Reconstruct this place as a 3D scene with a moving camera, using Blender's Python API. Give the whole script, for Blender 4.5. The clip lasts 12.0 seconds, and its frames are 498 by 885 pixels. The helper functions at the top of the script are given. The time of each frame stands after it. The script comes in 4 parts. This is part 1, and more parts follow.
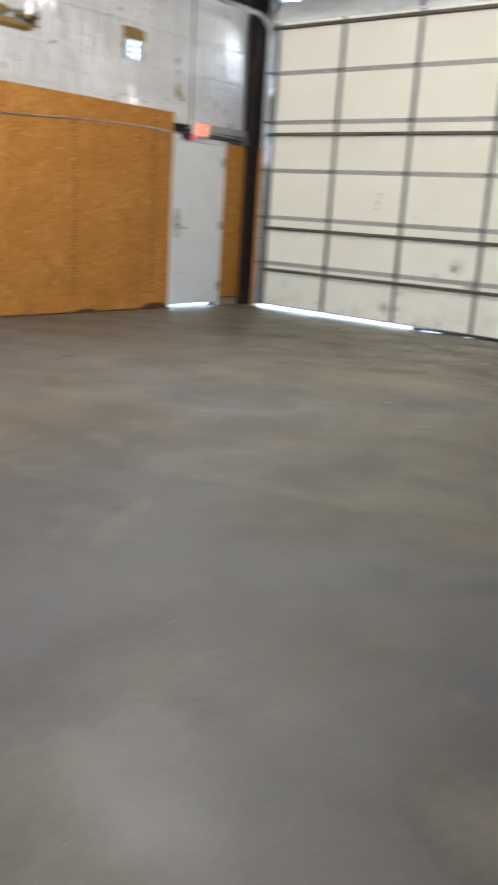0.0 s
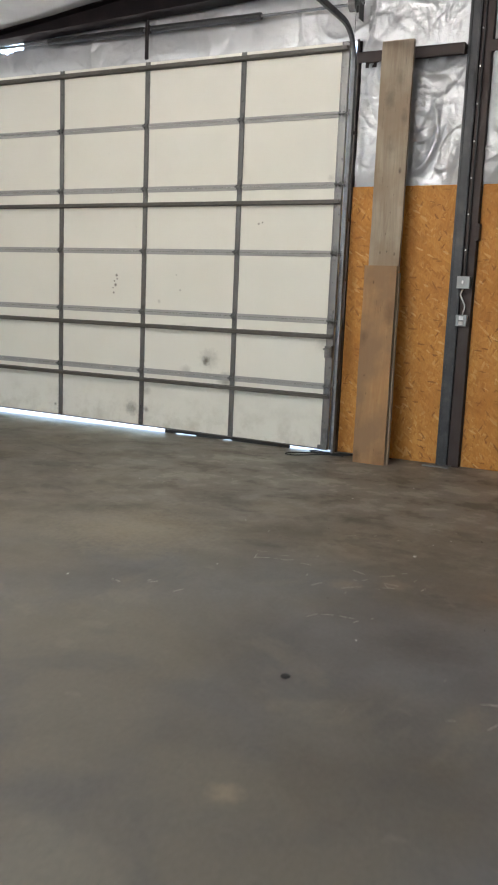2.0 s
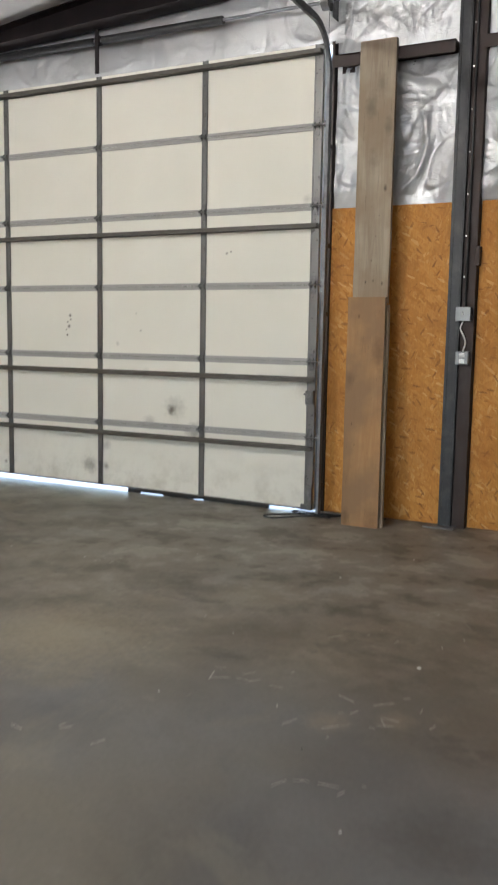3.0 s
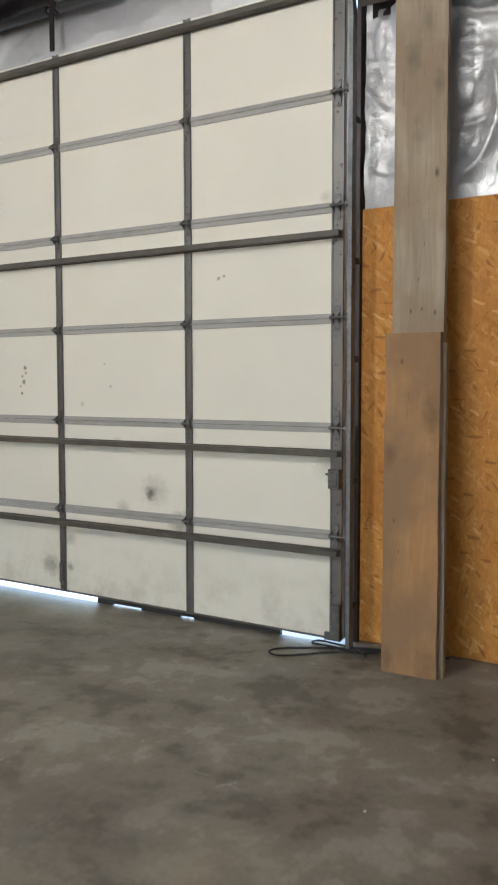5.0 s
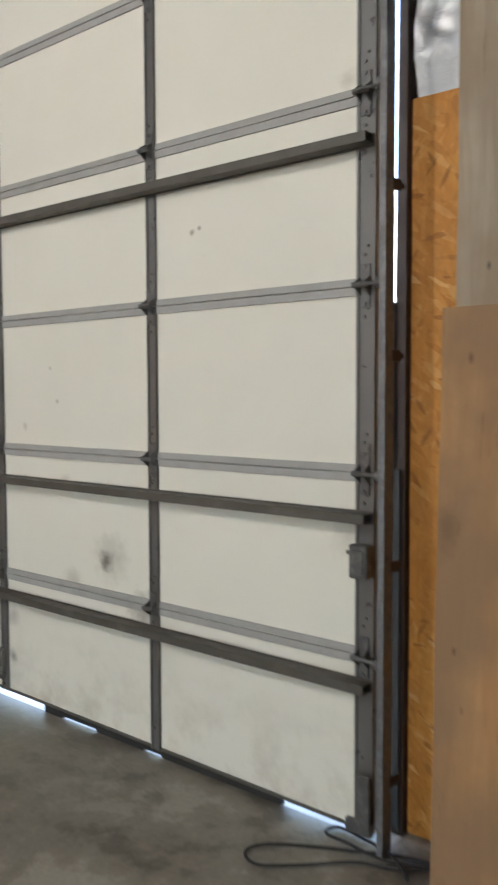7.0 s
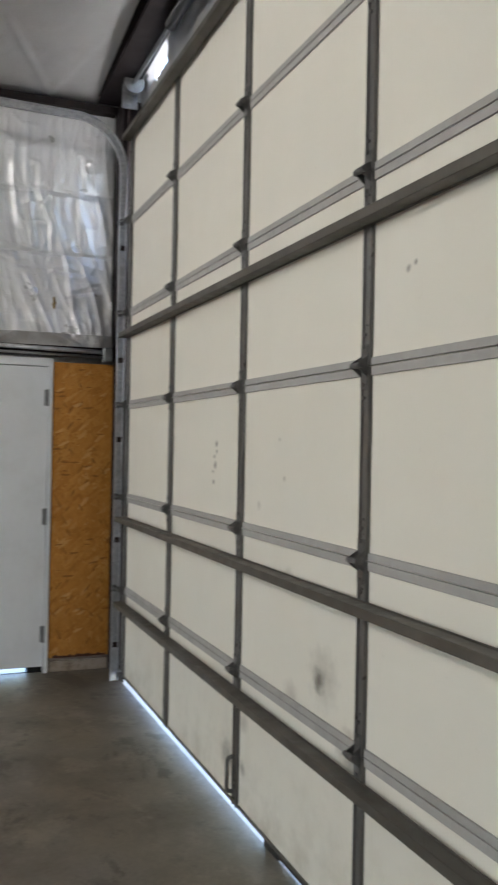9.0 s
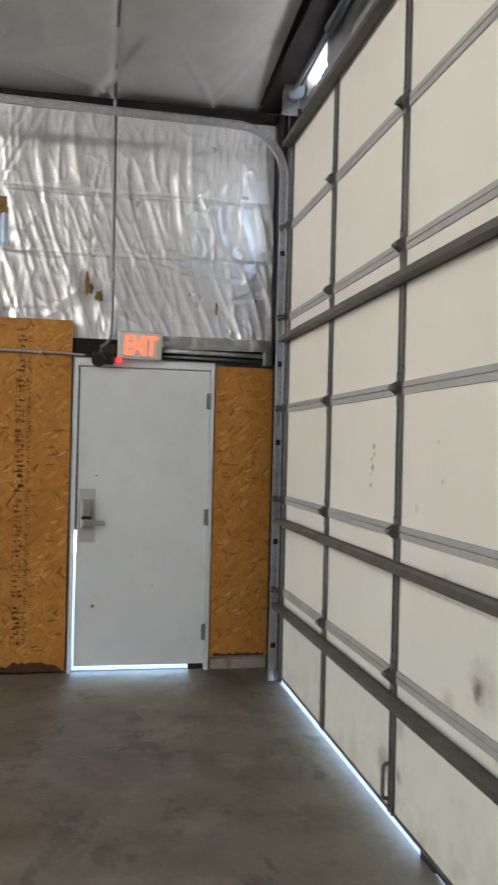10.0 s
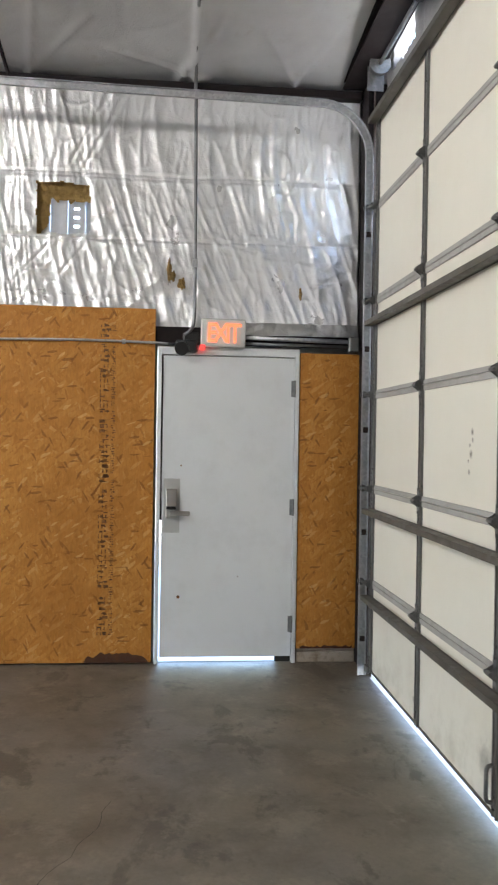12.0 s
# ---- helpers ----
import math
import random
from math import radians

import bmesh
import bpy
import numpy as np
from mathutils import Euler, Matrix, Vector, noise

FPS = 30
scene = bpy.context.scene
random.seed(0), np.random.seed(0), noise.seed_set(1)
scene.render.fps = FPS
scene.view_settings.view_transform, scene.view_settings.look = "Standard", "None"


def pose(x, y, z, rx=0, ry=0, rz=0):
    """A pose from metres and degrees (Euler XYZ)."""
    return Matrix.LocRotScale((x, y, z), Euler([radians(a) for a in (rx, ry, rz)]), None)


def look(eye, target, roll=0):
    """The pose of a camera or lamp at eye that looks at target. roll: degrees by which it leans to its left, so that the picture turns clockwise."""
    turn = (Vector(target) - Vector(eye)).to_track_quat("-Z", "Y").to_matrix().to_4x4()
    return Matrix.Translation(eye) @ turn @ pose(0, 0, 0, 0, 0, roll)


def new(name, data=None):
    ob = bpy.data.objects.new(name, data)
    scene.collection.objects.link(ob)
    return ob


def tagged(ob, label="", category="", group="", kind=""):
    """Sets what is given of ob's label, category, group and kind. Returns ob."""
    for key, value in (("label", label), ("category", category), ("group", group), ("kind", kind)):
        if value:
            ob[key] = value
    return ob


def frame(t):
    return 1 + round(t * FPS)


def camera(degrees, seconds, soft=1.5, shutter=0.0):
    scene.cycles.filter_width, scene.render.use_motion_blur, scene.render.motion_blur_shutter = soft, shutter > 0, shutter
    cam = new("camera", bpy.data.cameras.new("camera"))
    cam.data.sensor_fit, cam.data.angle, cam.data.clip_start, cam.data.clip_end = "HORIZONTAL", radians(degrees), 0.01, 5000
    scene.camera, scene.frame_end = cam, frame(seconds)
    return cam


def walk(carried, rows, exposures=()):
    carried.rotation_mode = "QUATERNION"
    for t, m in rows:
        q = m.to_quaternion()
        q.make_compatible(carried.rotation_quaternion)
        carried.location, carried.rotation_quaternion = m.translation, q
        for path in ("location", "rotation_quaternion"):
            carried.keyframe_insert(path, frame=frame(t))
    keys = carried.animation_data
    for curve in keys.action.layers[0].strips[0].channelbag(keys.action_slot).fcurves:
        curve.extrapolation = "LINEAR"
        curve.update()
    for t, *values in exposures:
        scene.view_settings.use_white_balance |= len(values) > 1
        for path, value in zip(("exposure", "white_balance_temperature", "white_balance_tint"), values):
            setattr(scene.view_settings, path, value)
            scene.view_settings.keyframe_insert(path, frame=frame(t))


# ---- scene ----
cam = camera(32.4, 12.0, soft=2.0, shutter=0.5)
PATH = [
    (0, (8.032, -9.523, 1.253), (6.825, -8.013, 0.74), 3.7),
    (0.5, (8.067, -9.008, 1.334), (7.102, -7.326, 0.844), 2.5),
    (1, (7.968, -8.506, 1.378), (7.031, -6.795, 0.935), 2.8),
    (1.5, (7.817, -8.009, 1.409), (6.912, -6.262, 1.054), 2.8),
    (2, (7.675, -7.442, 1.397), (6.777, -5.685, 1.07), 2.4),
    (2.5, (7.502, -6.876, 1.39), (6.598, -5.119, 1.081), 1.9),
    (3, (7.347, -6.378, 1.428), (6.45, -4.607, 1.184), 1.0),
    (3.5, (7.197, -5.881, 1.471), (6.285, -4.111, 1.281), 0.5),
    (5.5, (6.608, -3.803, 1.488), (5.537, -2.119, 1.357), 0.2),
    (6, (6.456, -3.303, 1.491), (5.385, -1.619, 1.363), 0.5),
    (6.5, (6.295, -2.804, 1.494), (5.22, -1.122, 1.364), 0.7),
    (7, (6.192, -2.347, 1.505), (4.891, -0.833, 1.389), -0.2),
    (7.2, (6.163, -2.154, 1.531), (4.781, -0.712, 1.439), 0.1),
    (8.8, (5.999, -1.342, 1.581), (4.179, -0.512, 1.596), 1.1),
    (9, (6.011, -1.307, 1.591), (4.152, -0.57, 1.6), 1.1),
    (9.5, (6.032, -1.274, 1.578), (4.112, -0.715, 1.593), 1.3),
    (10, (6.02, -1.286, 1.58), (4.056, -0.91, 1.592), 1.4),
    (10.5, (6.028, -1.3, 1.581), (4.052, -0.992, 1.593), 1.2),
    (11, (5.999, -1.299, 1.579), (4.018, -1.021, 1.586), 1.2),
    (11.5, (5.966, -1.307, 1.566), (3.981, -1.064, 1.555), 1.0),
    (12, (5.882, -1.32, 1.56), (3.892, -1.122, 1.548), 0.9),
]
EXPOSURES = [(0.0, 3.97), (1.0, 3.8), (3.5, 3.69), (6.5, 3.66), (8.8, 3.42), (9.5, 3.48), (10.5, 3.77), (12.0, 3.9)]
walk(cam, [(t, look(eye, target, roll)) for t, eye, target, roll in PATH], EXPOSURES)

# ---- light ----
world = bpy.data.worlds.new("world")
scene.world = world
world.use_nodes = True
wt = world.node_tree
sky = wt.nodes.new("ShaderNodeTexSky")
sky.sky_type, sky.sun_disc = "NISHITA", False
sky.sun_elevation, sky.sun_rotation = radians(45), radians(99)
wt.links.new(sky.outputs[0], wt.nodes["Background"].inputs[0])
wt.nodes["Background"].inputs[1].default_value = 0.15
sun = new("sun", bpy.data.lights.new("sun", "SUN"))
sun.data.energy, sun.data.angle, sun.data.color = 5.0, radians(0.5), (1, 0.96, 0.9)
sun.matrix_world = look((25, -4, 25), (0, 0, 0))

# fill lamp for daylight of an assumed, unseen bay at the hall's far end
bay = new("assumed_bay_fill", bpy.data.lights.new("assumed_bay_fill", "AREA"))
bay.data.shape, bay.data.size, bay.data.size_y, bay.data.energy, bay.data.color = "RECTANGLE", 5.6, 4.0, 14.0, (0.93, 0.97, 1.0)
bay.matrix_world = look((4.8, -16.9, 2.1), (4.8, 0, 2.1))

# unseen lamps: first and third set from cast shadows, second added as fill
UNSEEN_LAMPS = [(3.7, -4.9, 46.0), (4.6, -13.2, 16.0), (8.9, -5.0, 7.0)]
LAMP_Z = 4.28

# ---- materials ----
def material(name, colour, rough=0.6, metal=0.0):
    m = bpy.data.materials.new(name)
    m.use_nodes = True
    b = m.node_tree.nodes["Principled BSDF"]
    b.inputs["Base Color"].default_value = (*colour, 1)
    b.inputs["Roughness"].default_value = rough
    b.inputs["Metallic"].default_value = metal
    return m


class Nodes:
    """Short hand for building node materials."""

    def __init__(self, m):
        self.tree = m.node_tree
        self.bsdf = self.tree.nodes["Principled BSDF"]
        self.pos = self.tree.nodes.new("ShaderNodeTexCoord").outputs["Object"]

    def set(self, socket, value):
        if isinstance(value, bpy.types.NodeSocket):
            self.tree.links.new(value, socket)
        elif value is not None:
            socket.default_value = value

    def map(self, scale=(1, 1, 1), turn=(0, 0, 0), vector=None, move=(0, 0, 0)):
        n = self.tree.nodes.new("ShaderNodeMapping")
        self.set(n.inputs["Vector"], vector or self.pos)
        n.inputs["Scale"].default_value = scale
        n.inputs["Rotation"].default_value = turn
        n.inputs["Location"].default_value = move
        return n.outputs[0]

    def noise(self, scale, detail=3.0, rough=0.55, vector=None, distort=0.0):
        n = self.tree.nodes.new("ShaderNodeTexNoise")
        self.set(n.inputs["Vector"], vector or self.pos)
        n.inputs["Scale"].default_value, n.inputs["Detail"].default_value = scale, detail
        n.inputs["Roughness"].default_value, n.inputs["Distortion"].default_value = rough, distort
        return n.outputs["Fac"]

    def cells(self, scale, vector=None, feature="F1", out="Color"):
        n = self.tree.nodes.new("ShaderNodeTexVoronoi")
        n.feature = feature
        self.set(n.inputs["Vector"], vector or self.pos)
        n.inputs["Scale"].default_value = scale
        return n.outputs[out]

    def ramp(self, fac, *stops):
        n = self.tree.nodes.new("ShaderNodeValToRGB")
        self.set(n.inputs[0], fac)
        e = n.color_ramp.elements
        while len(e) < len(stops):
            e.new(0.5)
        for el, (p, c) in zip(e, stops):
            el.position = p
            el.color = (c, c, c, 1) if isinstance(c, (int, float)) else (*c, 1)
        return n.outputs[0]

    def mix(self, fac, a, b, blend="MIX"):
        n = self.tree.nodes.new("ShaderNodeMix")
        n.data_type, n.blend_type = "RGBA", blend
        self.set(n.inputs[0], fac)
        self.set(n.inputs[6], (*a, 1) if isinstance(a, tuple) else a)
        self.set(n.inputs[7], (*b, 1) if isinstance(b, tuple) else b)
        return n.outputs[2]

    def calc(self, op, a, b=None, c=None):
        n = self.tree.nodes.new("ShaderNodeMath")
        n.operation = op
        for s, v in zip(n.inputs, (a, b, c)):
            self.set(s, v)
        return n.outputs[0]

    def bump(self, height, strength=0.3, distance=0.01):
        n = self.tree.nodes.new("ShaderNodeBump")
        n.inputs["Strength"].default_value, n.inputs["Distance"].default_value = strength, distance
        self.set(n.inputs["Height"], height)
        self.set(self.bsdf.inputs["Normal"], n.outputs[0])

    def apart(self, socket):
        n = self.tree.nodes.new("ShaderNodeSeparateXYZ")
        self.set(n.inputs[0], socket)
        return n.outputs

    def random(self):
        return self.tree.nodes.new("ShaderNodeObjectInfo").outputs["Random"]

    def spots(self, colour, marks, tint, plane="xz", tall=1.0):
        """Grimy marks (a, b, radius, strength) at places in a plane of the thing, broken up by noise."""
        x, y, z = self.apart(self.pos)
        a, b = {"xz": (x, z), "yz": (y, z), "xy": (x, y)}[plane]
        wob = self.calc("MULTIPLY", self.calc("SUBTRACT", self.noise(28, 4), 0.5), 0.9)
        for u, v, r, s in marks:
            d = self.calc("SQRT", self.calc("ADD", self.calc("POWER", self.calc("SUBTRACT", a, u), 2.0),
                                            self.calc("POWER", self.calc("DIVIDE", self.calc("SUBTRACT", b, v), tall), 2.0)))
            k = self.calc("ADD", self.calc("DIVIDE", d, r), wob)
            f = self.calc("MULTIPLY", self.ramp(k, (0.1, 1.0), (0.8, 0.0)), s)
            colour = self.mix(f, colour, tint)
        return colour

    def base(self, colour):
        self.set(self.bsdf.inputs["Base Color"], colour)

    def rough(self, value):
        self.set(self.bsdf.inputs["Roughness"], value)


def concrete():
    m = material("concrete_floor", (0.2, 0.19, 0.18), 0.5)
    n = Nodes(m)
    places = n.apart(n.pos)

    def zone(socket, lo, hi, wob):
        r = n.tree.nodes.new("ShaderNodeMapRange")
        r.interpolation_type = "SMOOTHSTEP"
        n.set(r.inputs[0], n.calc("ADD", socket, wob))
        r.inputs[1].default_value, r.inputs[2].default_value = lo, hi
        return r.outputs[0]

    wob = n.calc("MULTIPLY", n.calc("SUBTRACT", n.noise(1.3, 7, 0.68), 0.5), 3.0)
    slow = n.calc("MULTIPLY", n.calc("SUBTRACT", n.noise(0.7, 3, 0.5), 0.5), 2.5)
    near = zone(places[1], -4.2, -2.6, slow)
    # worn smooth slab: broad blue-grey and olive areas, softly clouded
    c = n.mix(n.ramp(n.noise(0.62, 3, 0.5, distort=0.35), (0.42, 0.0), (0.58, 1.0)), (0.142, 0.141, 0.139), (0.145, 0.132, 0.107))
    c = n.mix(n.ramp(n.noise(1.1, 4, 0.55, n.map(move=(4, 17, 0)), 0.4), (0.48, 0.0), (0.66, 0.6)), c, (0.092, 0.081, 0.067))
    c = n.mix(n.ramp(n.noise(1.7, 5, 0.55, n.map(move=(8, 3, 0)), 0.3), (0.34, 0.65), (0.5, 0.0)), c, (0.09, 0.088, 0.087))
    c = n.mix(n.ramp(n.noise(1.25, 5, 0.6, n.map(move=(27, 13, 0)), 0.5), (0.56, 0.0), (0.63, 0.5)), c, (0.19, 0.176, 0.14))
    c = n.mix(n.ramp(n.noise(3.4, 5, 0.6, n.map((1, 1.7, 1), move=(2, 9, 0)), 0.3), (0.66, 0.0), (0.74, 0.5)), c, (0.225, 0.212, 0.182))
    # trodden, stained stretch before the doors
    d = n.mix(n.ramp(n.noise(1.9, 7, 0.68, distort=0.25), (0.36, 0.8), (0.54, 0.0)), n.mix(0.4, c, (0.17, 0.138, 0.097)), (0.086, 0.069, 0.051))
    d = n.mix(n.ramp(n.noise(1.5, 9, 0.7, n.map((1, 1.8, 1), move=(31, 14, 0)), 0.3), (0.55, 0.0), (0.6, 0.7)), d, (0.058, 0.048, 0.037))
    d = n.mix(n.ramp(n.noise(3.1, 9, 0.72, n.map(move=(2, 9, 0)), 0.15), (0.54, 0.0), (0.62, 0.5)), d, (0.215, 0.194, 0.155))
    d = n.mix(n.ramp(n.noise(5.2, 7, 0.7, n.map(move=(12, 1, 0)), 0.15), (0.58, 0.0), (0.66, 0.55)), d, (0.06, 0.05, 0.04))
    d = n.mix(n.ramp(n.noise(13, 3, 0.6), (0.7, 0.0), (0.75, 0.3)), d, (0.05, 0.042, 0.034))
    c = n.mix(near, c, d)
    for k, (turn, s) in enumerate(((0.4, 1.0), (1.9, 0.8), (2.7, 1.2))):
        v = n.map((9 * s, 1.3 * s, 1), (0, 0, turn), move=(3 * k, 5 * k, 0))
        scuff = n.ramp(n.noise(1.6, 5, 0.75, v, 0.1), (0.69, 0.0), (0.75, 0.45))
        c = n.mix(scuff, c, (0.34, 0.32, 0.28))
    # paler, mottled concrete before the overhead door
    pale_tones = n.ramp(n.noise(2.3, 8, 0.66, n.map(move=(5, 5, 0)), 0.1), (0.4, (0.105, 0.092, 0.074)), (0.46, (0.205, 0.188, 0.157)), (0.54, (0.24, 0.222, 0.188)), (0.58, (0.34, 0.318, 0.276)))
    pale_zone = n.calc("MULTIPLY", zone(places[1], -3.4, -1.2, wob), zone(places[0], 2.4, 4.2, wob))
    c = n.mix(n.calc("MULTIPLY", pale_zone, 0.76), c, pale_tones)
    c = n.spots(c, [(4.77, -3.23, 0.75, 0.75), (6.62, -5.44, 0.09, 0.8), (5.3, -2.2, 0.4, 0.4), (6.3, -2.05, 0.22, 0.4), (6.24, -3.5, 0.14, 0.5), (6.46, -3.37, 0.12, 0.5), (6.5, -8.0, 0.35, 0.35), (7.5, -7.9, 0.25, 0.4)], (0.26, 0.225, 0.165), "xy")
    c = n.spots(c, [(4.872, -0.392, 0.065, 0.75), (4.913, -0.25, 0.1, 0.5), (4.62, -0.62, 0.08, 0.3), (3.9, -0.21, 0.09, 0.45), (5.05, -0.9, 0.25, 0.4), (4.88, 0.02, 0.16, 0.85), (4.2, -1.2, 0.25, 0.3), (4.34, -0.63, 0.06, 0.5),
                    (2.31, -4.9, 0.12, 0.8), (4.1, -5.8, 0.55, 0.4), (6.785, -4.11, 0.3, 0.4), (2.62, -1.16, 0.16, 0.6), (2.55, -1.0, 0.12, 0.5), (2.44, -1.56, 0.2, 0.4), (1.6, -0.77, 0.08, 0.7), (1.75, -1.1, 0.4, 0.35), (0.35, -0.2, 0.5, 0.6)], (0.055, 0.045, 0.036), "xy")
    c = n.mix(0.2, c, n.ramp(n.noise(45, 4, 0.7), (0.3, 0.25), (0.7, 0.75)), "OVERLAY")
    n.base(c)
    n.bsdf.inputs["Specular IOR Level"].default_value = 0.5
    n.rough(n.ramp(n.noise(1.7, 5, 0.6), (0.3, 0.44), (0.7, 0.62)))
    n.bump(n.mix(0.5, n.noise(60, 5, 0.7), n.noise(9, 3)), 0.1, 0.006)
    return m


def osb(axis):
    """Strand board: flakes of many tones lying every way in the plane of the board (axis: its normal)."""
    m = material("strand_board_" + axis, (0.45, 0.22, 0.07), 0.62)
    n = Nodes(m)
    flat = n.map((0.02, 1, 1)) if axis == "x" else n.map((1, 0.02, 1))
    r = n.random()
    shift = n.tree.nodes.new("ShaderNodeVectorMath")
    shift.operation = "ADD"
    n.set(shift.inputs[0], flat)
    comb = n.tree.nodes.new("ShaderNodeCombineXYZ")
    off = n.calc("MULTIPLY", r, 17.0)
    for s in comb.inputs:
        n.set(s, off)
    n.set(shift.inputs[1], comb.outputs[0])
    vec = shift.outputs[0]
    base, height = None, None
    turns = (0.35, 1.25, 2.2, 2.9, 0.85)
    for k, a in enumerate(turns):
        turn = (a, 0, 0) if axis == "x" else (0, a, 0)
        v1 = n.map((1, 1, 1), turn, vec, (3.1 * k, 1.7 * k, 2.3 * k))
        v = n.map((52, 52, 13), (0, 0, 0), v1)
        cell = n.cells(1.0, v)
        val = n.apart(cell)
        tone = n.ramp(val[0], (0.0, (0.33, 0.125, 0.022)), (0.14, (0.42, 0.175, 0.033)), (0.55, (0.475, 0.212, 0.044)), (0.9, (0.525, 0.252, 0.06)), (1.0, (0.6, 0.34, 0.115)))
        if base is None:
            base, height = tone, val[1]
        else:
            pick = n.ramp(val[1], (0.52, 0.0), (0.56, 1.0))
            base = n.mix(pick, base, tone)
            height = n.mix(pick, height, val[2])
    base = n.mix(0.3, base, (0.47, 0.207, 0.043))
    for k, a in enumerate((0.6, 1.5, 2.6)):
        v = n.map((80, 80, 19), (0, 0, 0), n.map((1, 1, 1), (a, 0, 0) if axis == "x" else (0, a, 0), vec, (5.3 * k, 2.9 * k, 1.1 * k)))
        dark = n.apart(n.cells(1.0, v))
        base = n.mix(n.ramp(dark[0], (0.98, 0.0), (0.988, 0.7)), base, (0.18, 0.07, 0.017))
    base = n.mix(n.ramp(n.noise(2.4, 5, 0.65, vec), (0.36, 0.55), (0.6, 0.0)), base, (0.34, 0.13, 0.022))
    pale = n.apart(n.cells(1.0, n.map((70, 70, 20), (0, 0, 0), n.map((1, 1, 1), (1.1, 0, 0) if axis == "x" else (0, 1.1, 0), vec, (9.1, 4.4, 6.2)))))
    base = n.mix(n.ramp(pale[1], (0.982, 0.0), (0.99, 0.45)), base, (0.68, 0.43, 0.17))
    grain = n.noise(90, 3, 0.6, n.map((1, 1, 0.25), (0, 0, 0), vec))
    base = n.mix(0.25, base, n.ramp(grain, (0.3, 0.3), (0.7, 0.7)), "OVERLAY")
    base = n.mix(1.0, base, (1.03, 1.03, 1.05), "MULTIPLY")
    m.node_tree.nodes["Principled BSDF"].inputs["Specular IOR Level"].default_value = 0.25
    n.base(base)
    n.rough(n.ramp(height, (0.0, 0.5), (1.0, 0.72)))
    n.bump(height, 0.18, 0.004)
    return m


def cream():
    m = material("cream_door_skin", (0.7, 0.66, 0.55), 0.5)
    n = Nodes(m)
    c = n.mix(n.ramp(n.noise(1.5, 4), (0.3, 0.0), (0.75, 0.5)), (0.71, 0.685, 0.61), (0.64, 0.615, 0.54))
    c = n.mix(n.ramp(n.noise(16, 6, 0.7), (0.66, 0.0), (0.75, 0.3)), c, (0.45, 0.41, 0.32))
    low = n.apart(n.pos)[2]
    grime = n.calc("MULTIPLY", n.ramp(n.noise(5, 6, 0.7), (0.45, 0.0), (0.72, 1.0)), n.ramp(low, (0.02, 0.55), (0.5, 0.0)))
    c = n.mix(grime, c, (0.33, 0.29, 0.22))
    c = n.spots(c, [*[(u - 2.555, v, r, k) for u, v, r, k in ((3.33, 0.78, 0.07, 0.85), (3.36, 0.8, 0.16, 0.3), (3.56, 0.6, 0.13, 0.55), (2.44, 0.22, 0.12, 0.6), (2.62, 0.22, 0.05, 0.7),
                    (1.405, 0.17, 0.03, 0.8), (2.2, 1.5, 0.03, 0.9), (2.215, 1.6, 0.025, 0.9), (2.18, 1.42, 0.018, 0.9), (2.185, 1.54, 0.016, 0.9), (2.22, 1.565, 0.018, 0.9), (2.17, 1.47, 0.015, 0.9), (4.6, 1.02, 0.13, 0.25),
                    (3.86, 2.12, 0.02, 0.7), (3.9, 2.13, 0.014, 0.7), (4.58, 2.52, 0.06, 0.25), (2.62, 0.42, 0.08, 0.35), (3.1, 0.66, 0.1, 0.3),
                    (3.0, 1.47, 0.02, 0.5), (2.75, 1.35, 0.03, 0.3), (2.95, 1.62, 0.015, 0.5), (3.05, 1.1, 0.06, 0.3))]], (0.1, 0.085, 0.07))
    n.base(c)
    n.bsdf.inputs["Specular IOR Level"].default_value = 0.25
    n.bump(n.noise(160, 2, 0.5), 0.05, 0.002)
    n.rough(n.ramp(n.noise(7, 3), (0.3, 0.42), (0.7, 0.56)))
    return m


def painted_steel(name, colour, rough=0.45, metal=0.0, wear=(0.2, 0.18, 0.16), amount=0.4, scale=9):
    m = material(name, colour, rough, metal)
    n = Nodes(m)
    c = n.mix(n.ramp(n.noise(scale, 5, 0.65), (0.48, 0.0), (0.72, amount)), colour, wear)
    c = n.mix(n.ramp(n.noise(scale * 0.2, 3), (0.35, 0.25), (0.65, 0.0)), c, tuple(v * 0.7 for v in colour))
    n.base(c)
    n.rough(n.ramp(n.noise(scale * 2, 4), (0.3, rough - 0.08), (0.7, rough + 0.12)))
    n.bump(n.noise(scale * 9, 3), 0.05, 0.002)
    return m


def galvanized(name="galvanized_steel", tone=0.5, dull=0.0):
    m = material(name, (tone, tone, tone * 1.04), 0.4, 0.85)
    n = Nodes(m)
    v = n.cells(60, out="Color")
    c = n.mix(n.apart(v)[0], (tone * 0.85, tone * 0.87, tone * 0.92), (tone * 1.1, tone * 1.12, tone * 1.16))
    c = n.mix(n.ramp(n.noise(6, 5, 0.7), (0.5, 0.0), (0.75, 0.6)), c, (tone * 0.5, tone * 0.48, tone * 0.46))
    n.base(c)
    n.rough(n.ramp(n.noise(11, 4), (0.3, 0.42 + dull), (0.7, 0.6 + dull)))
    return m


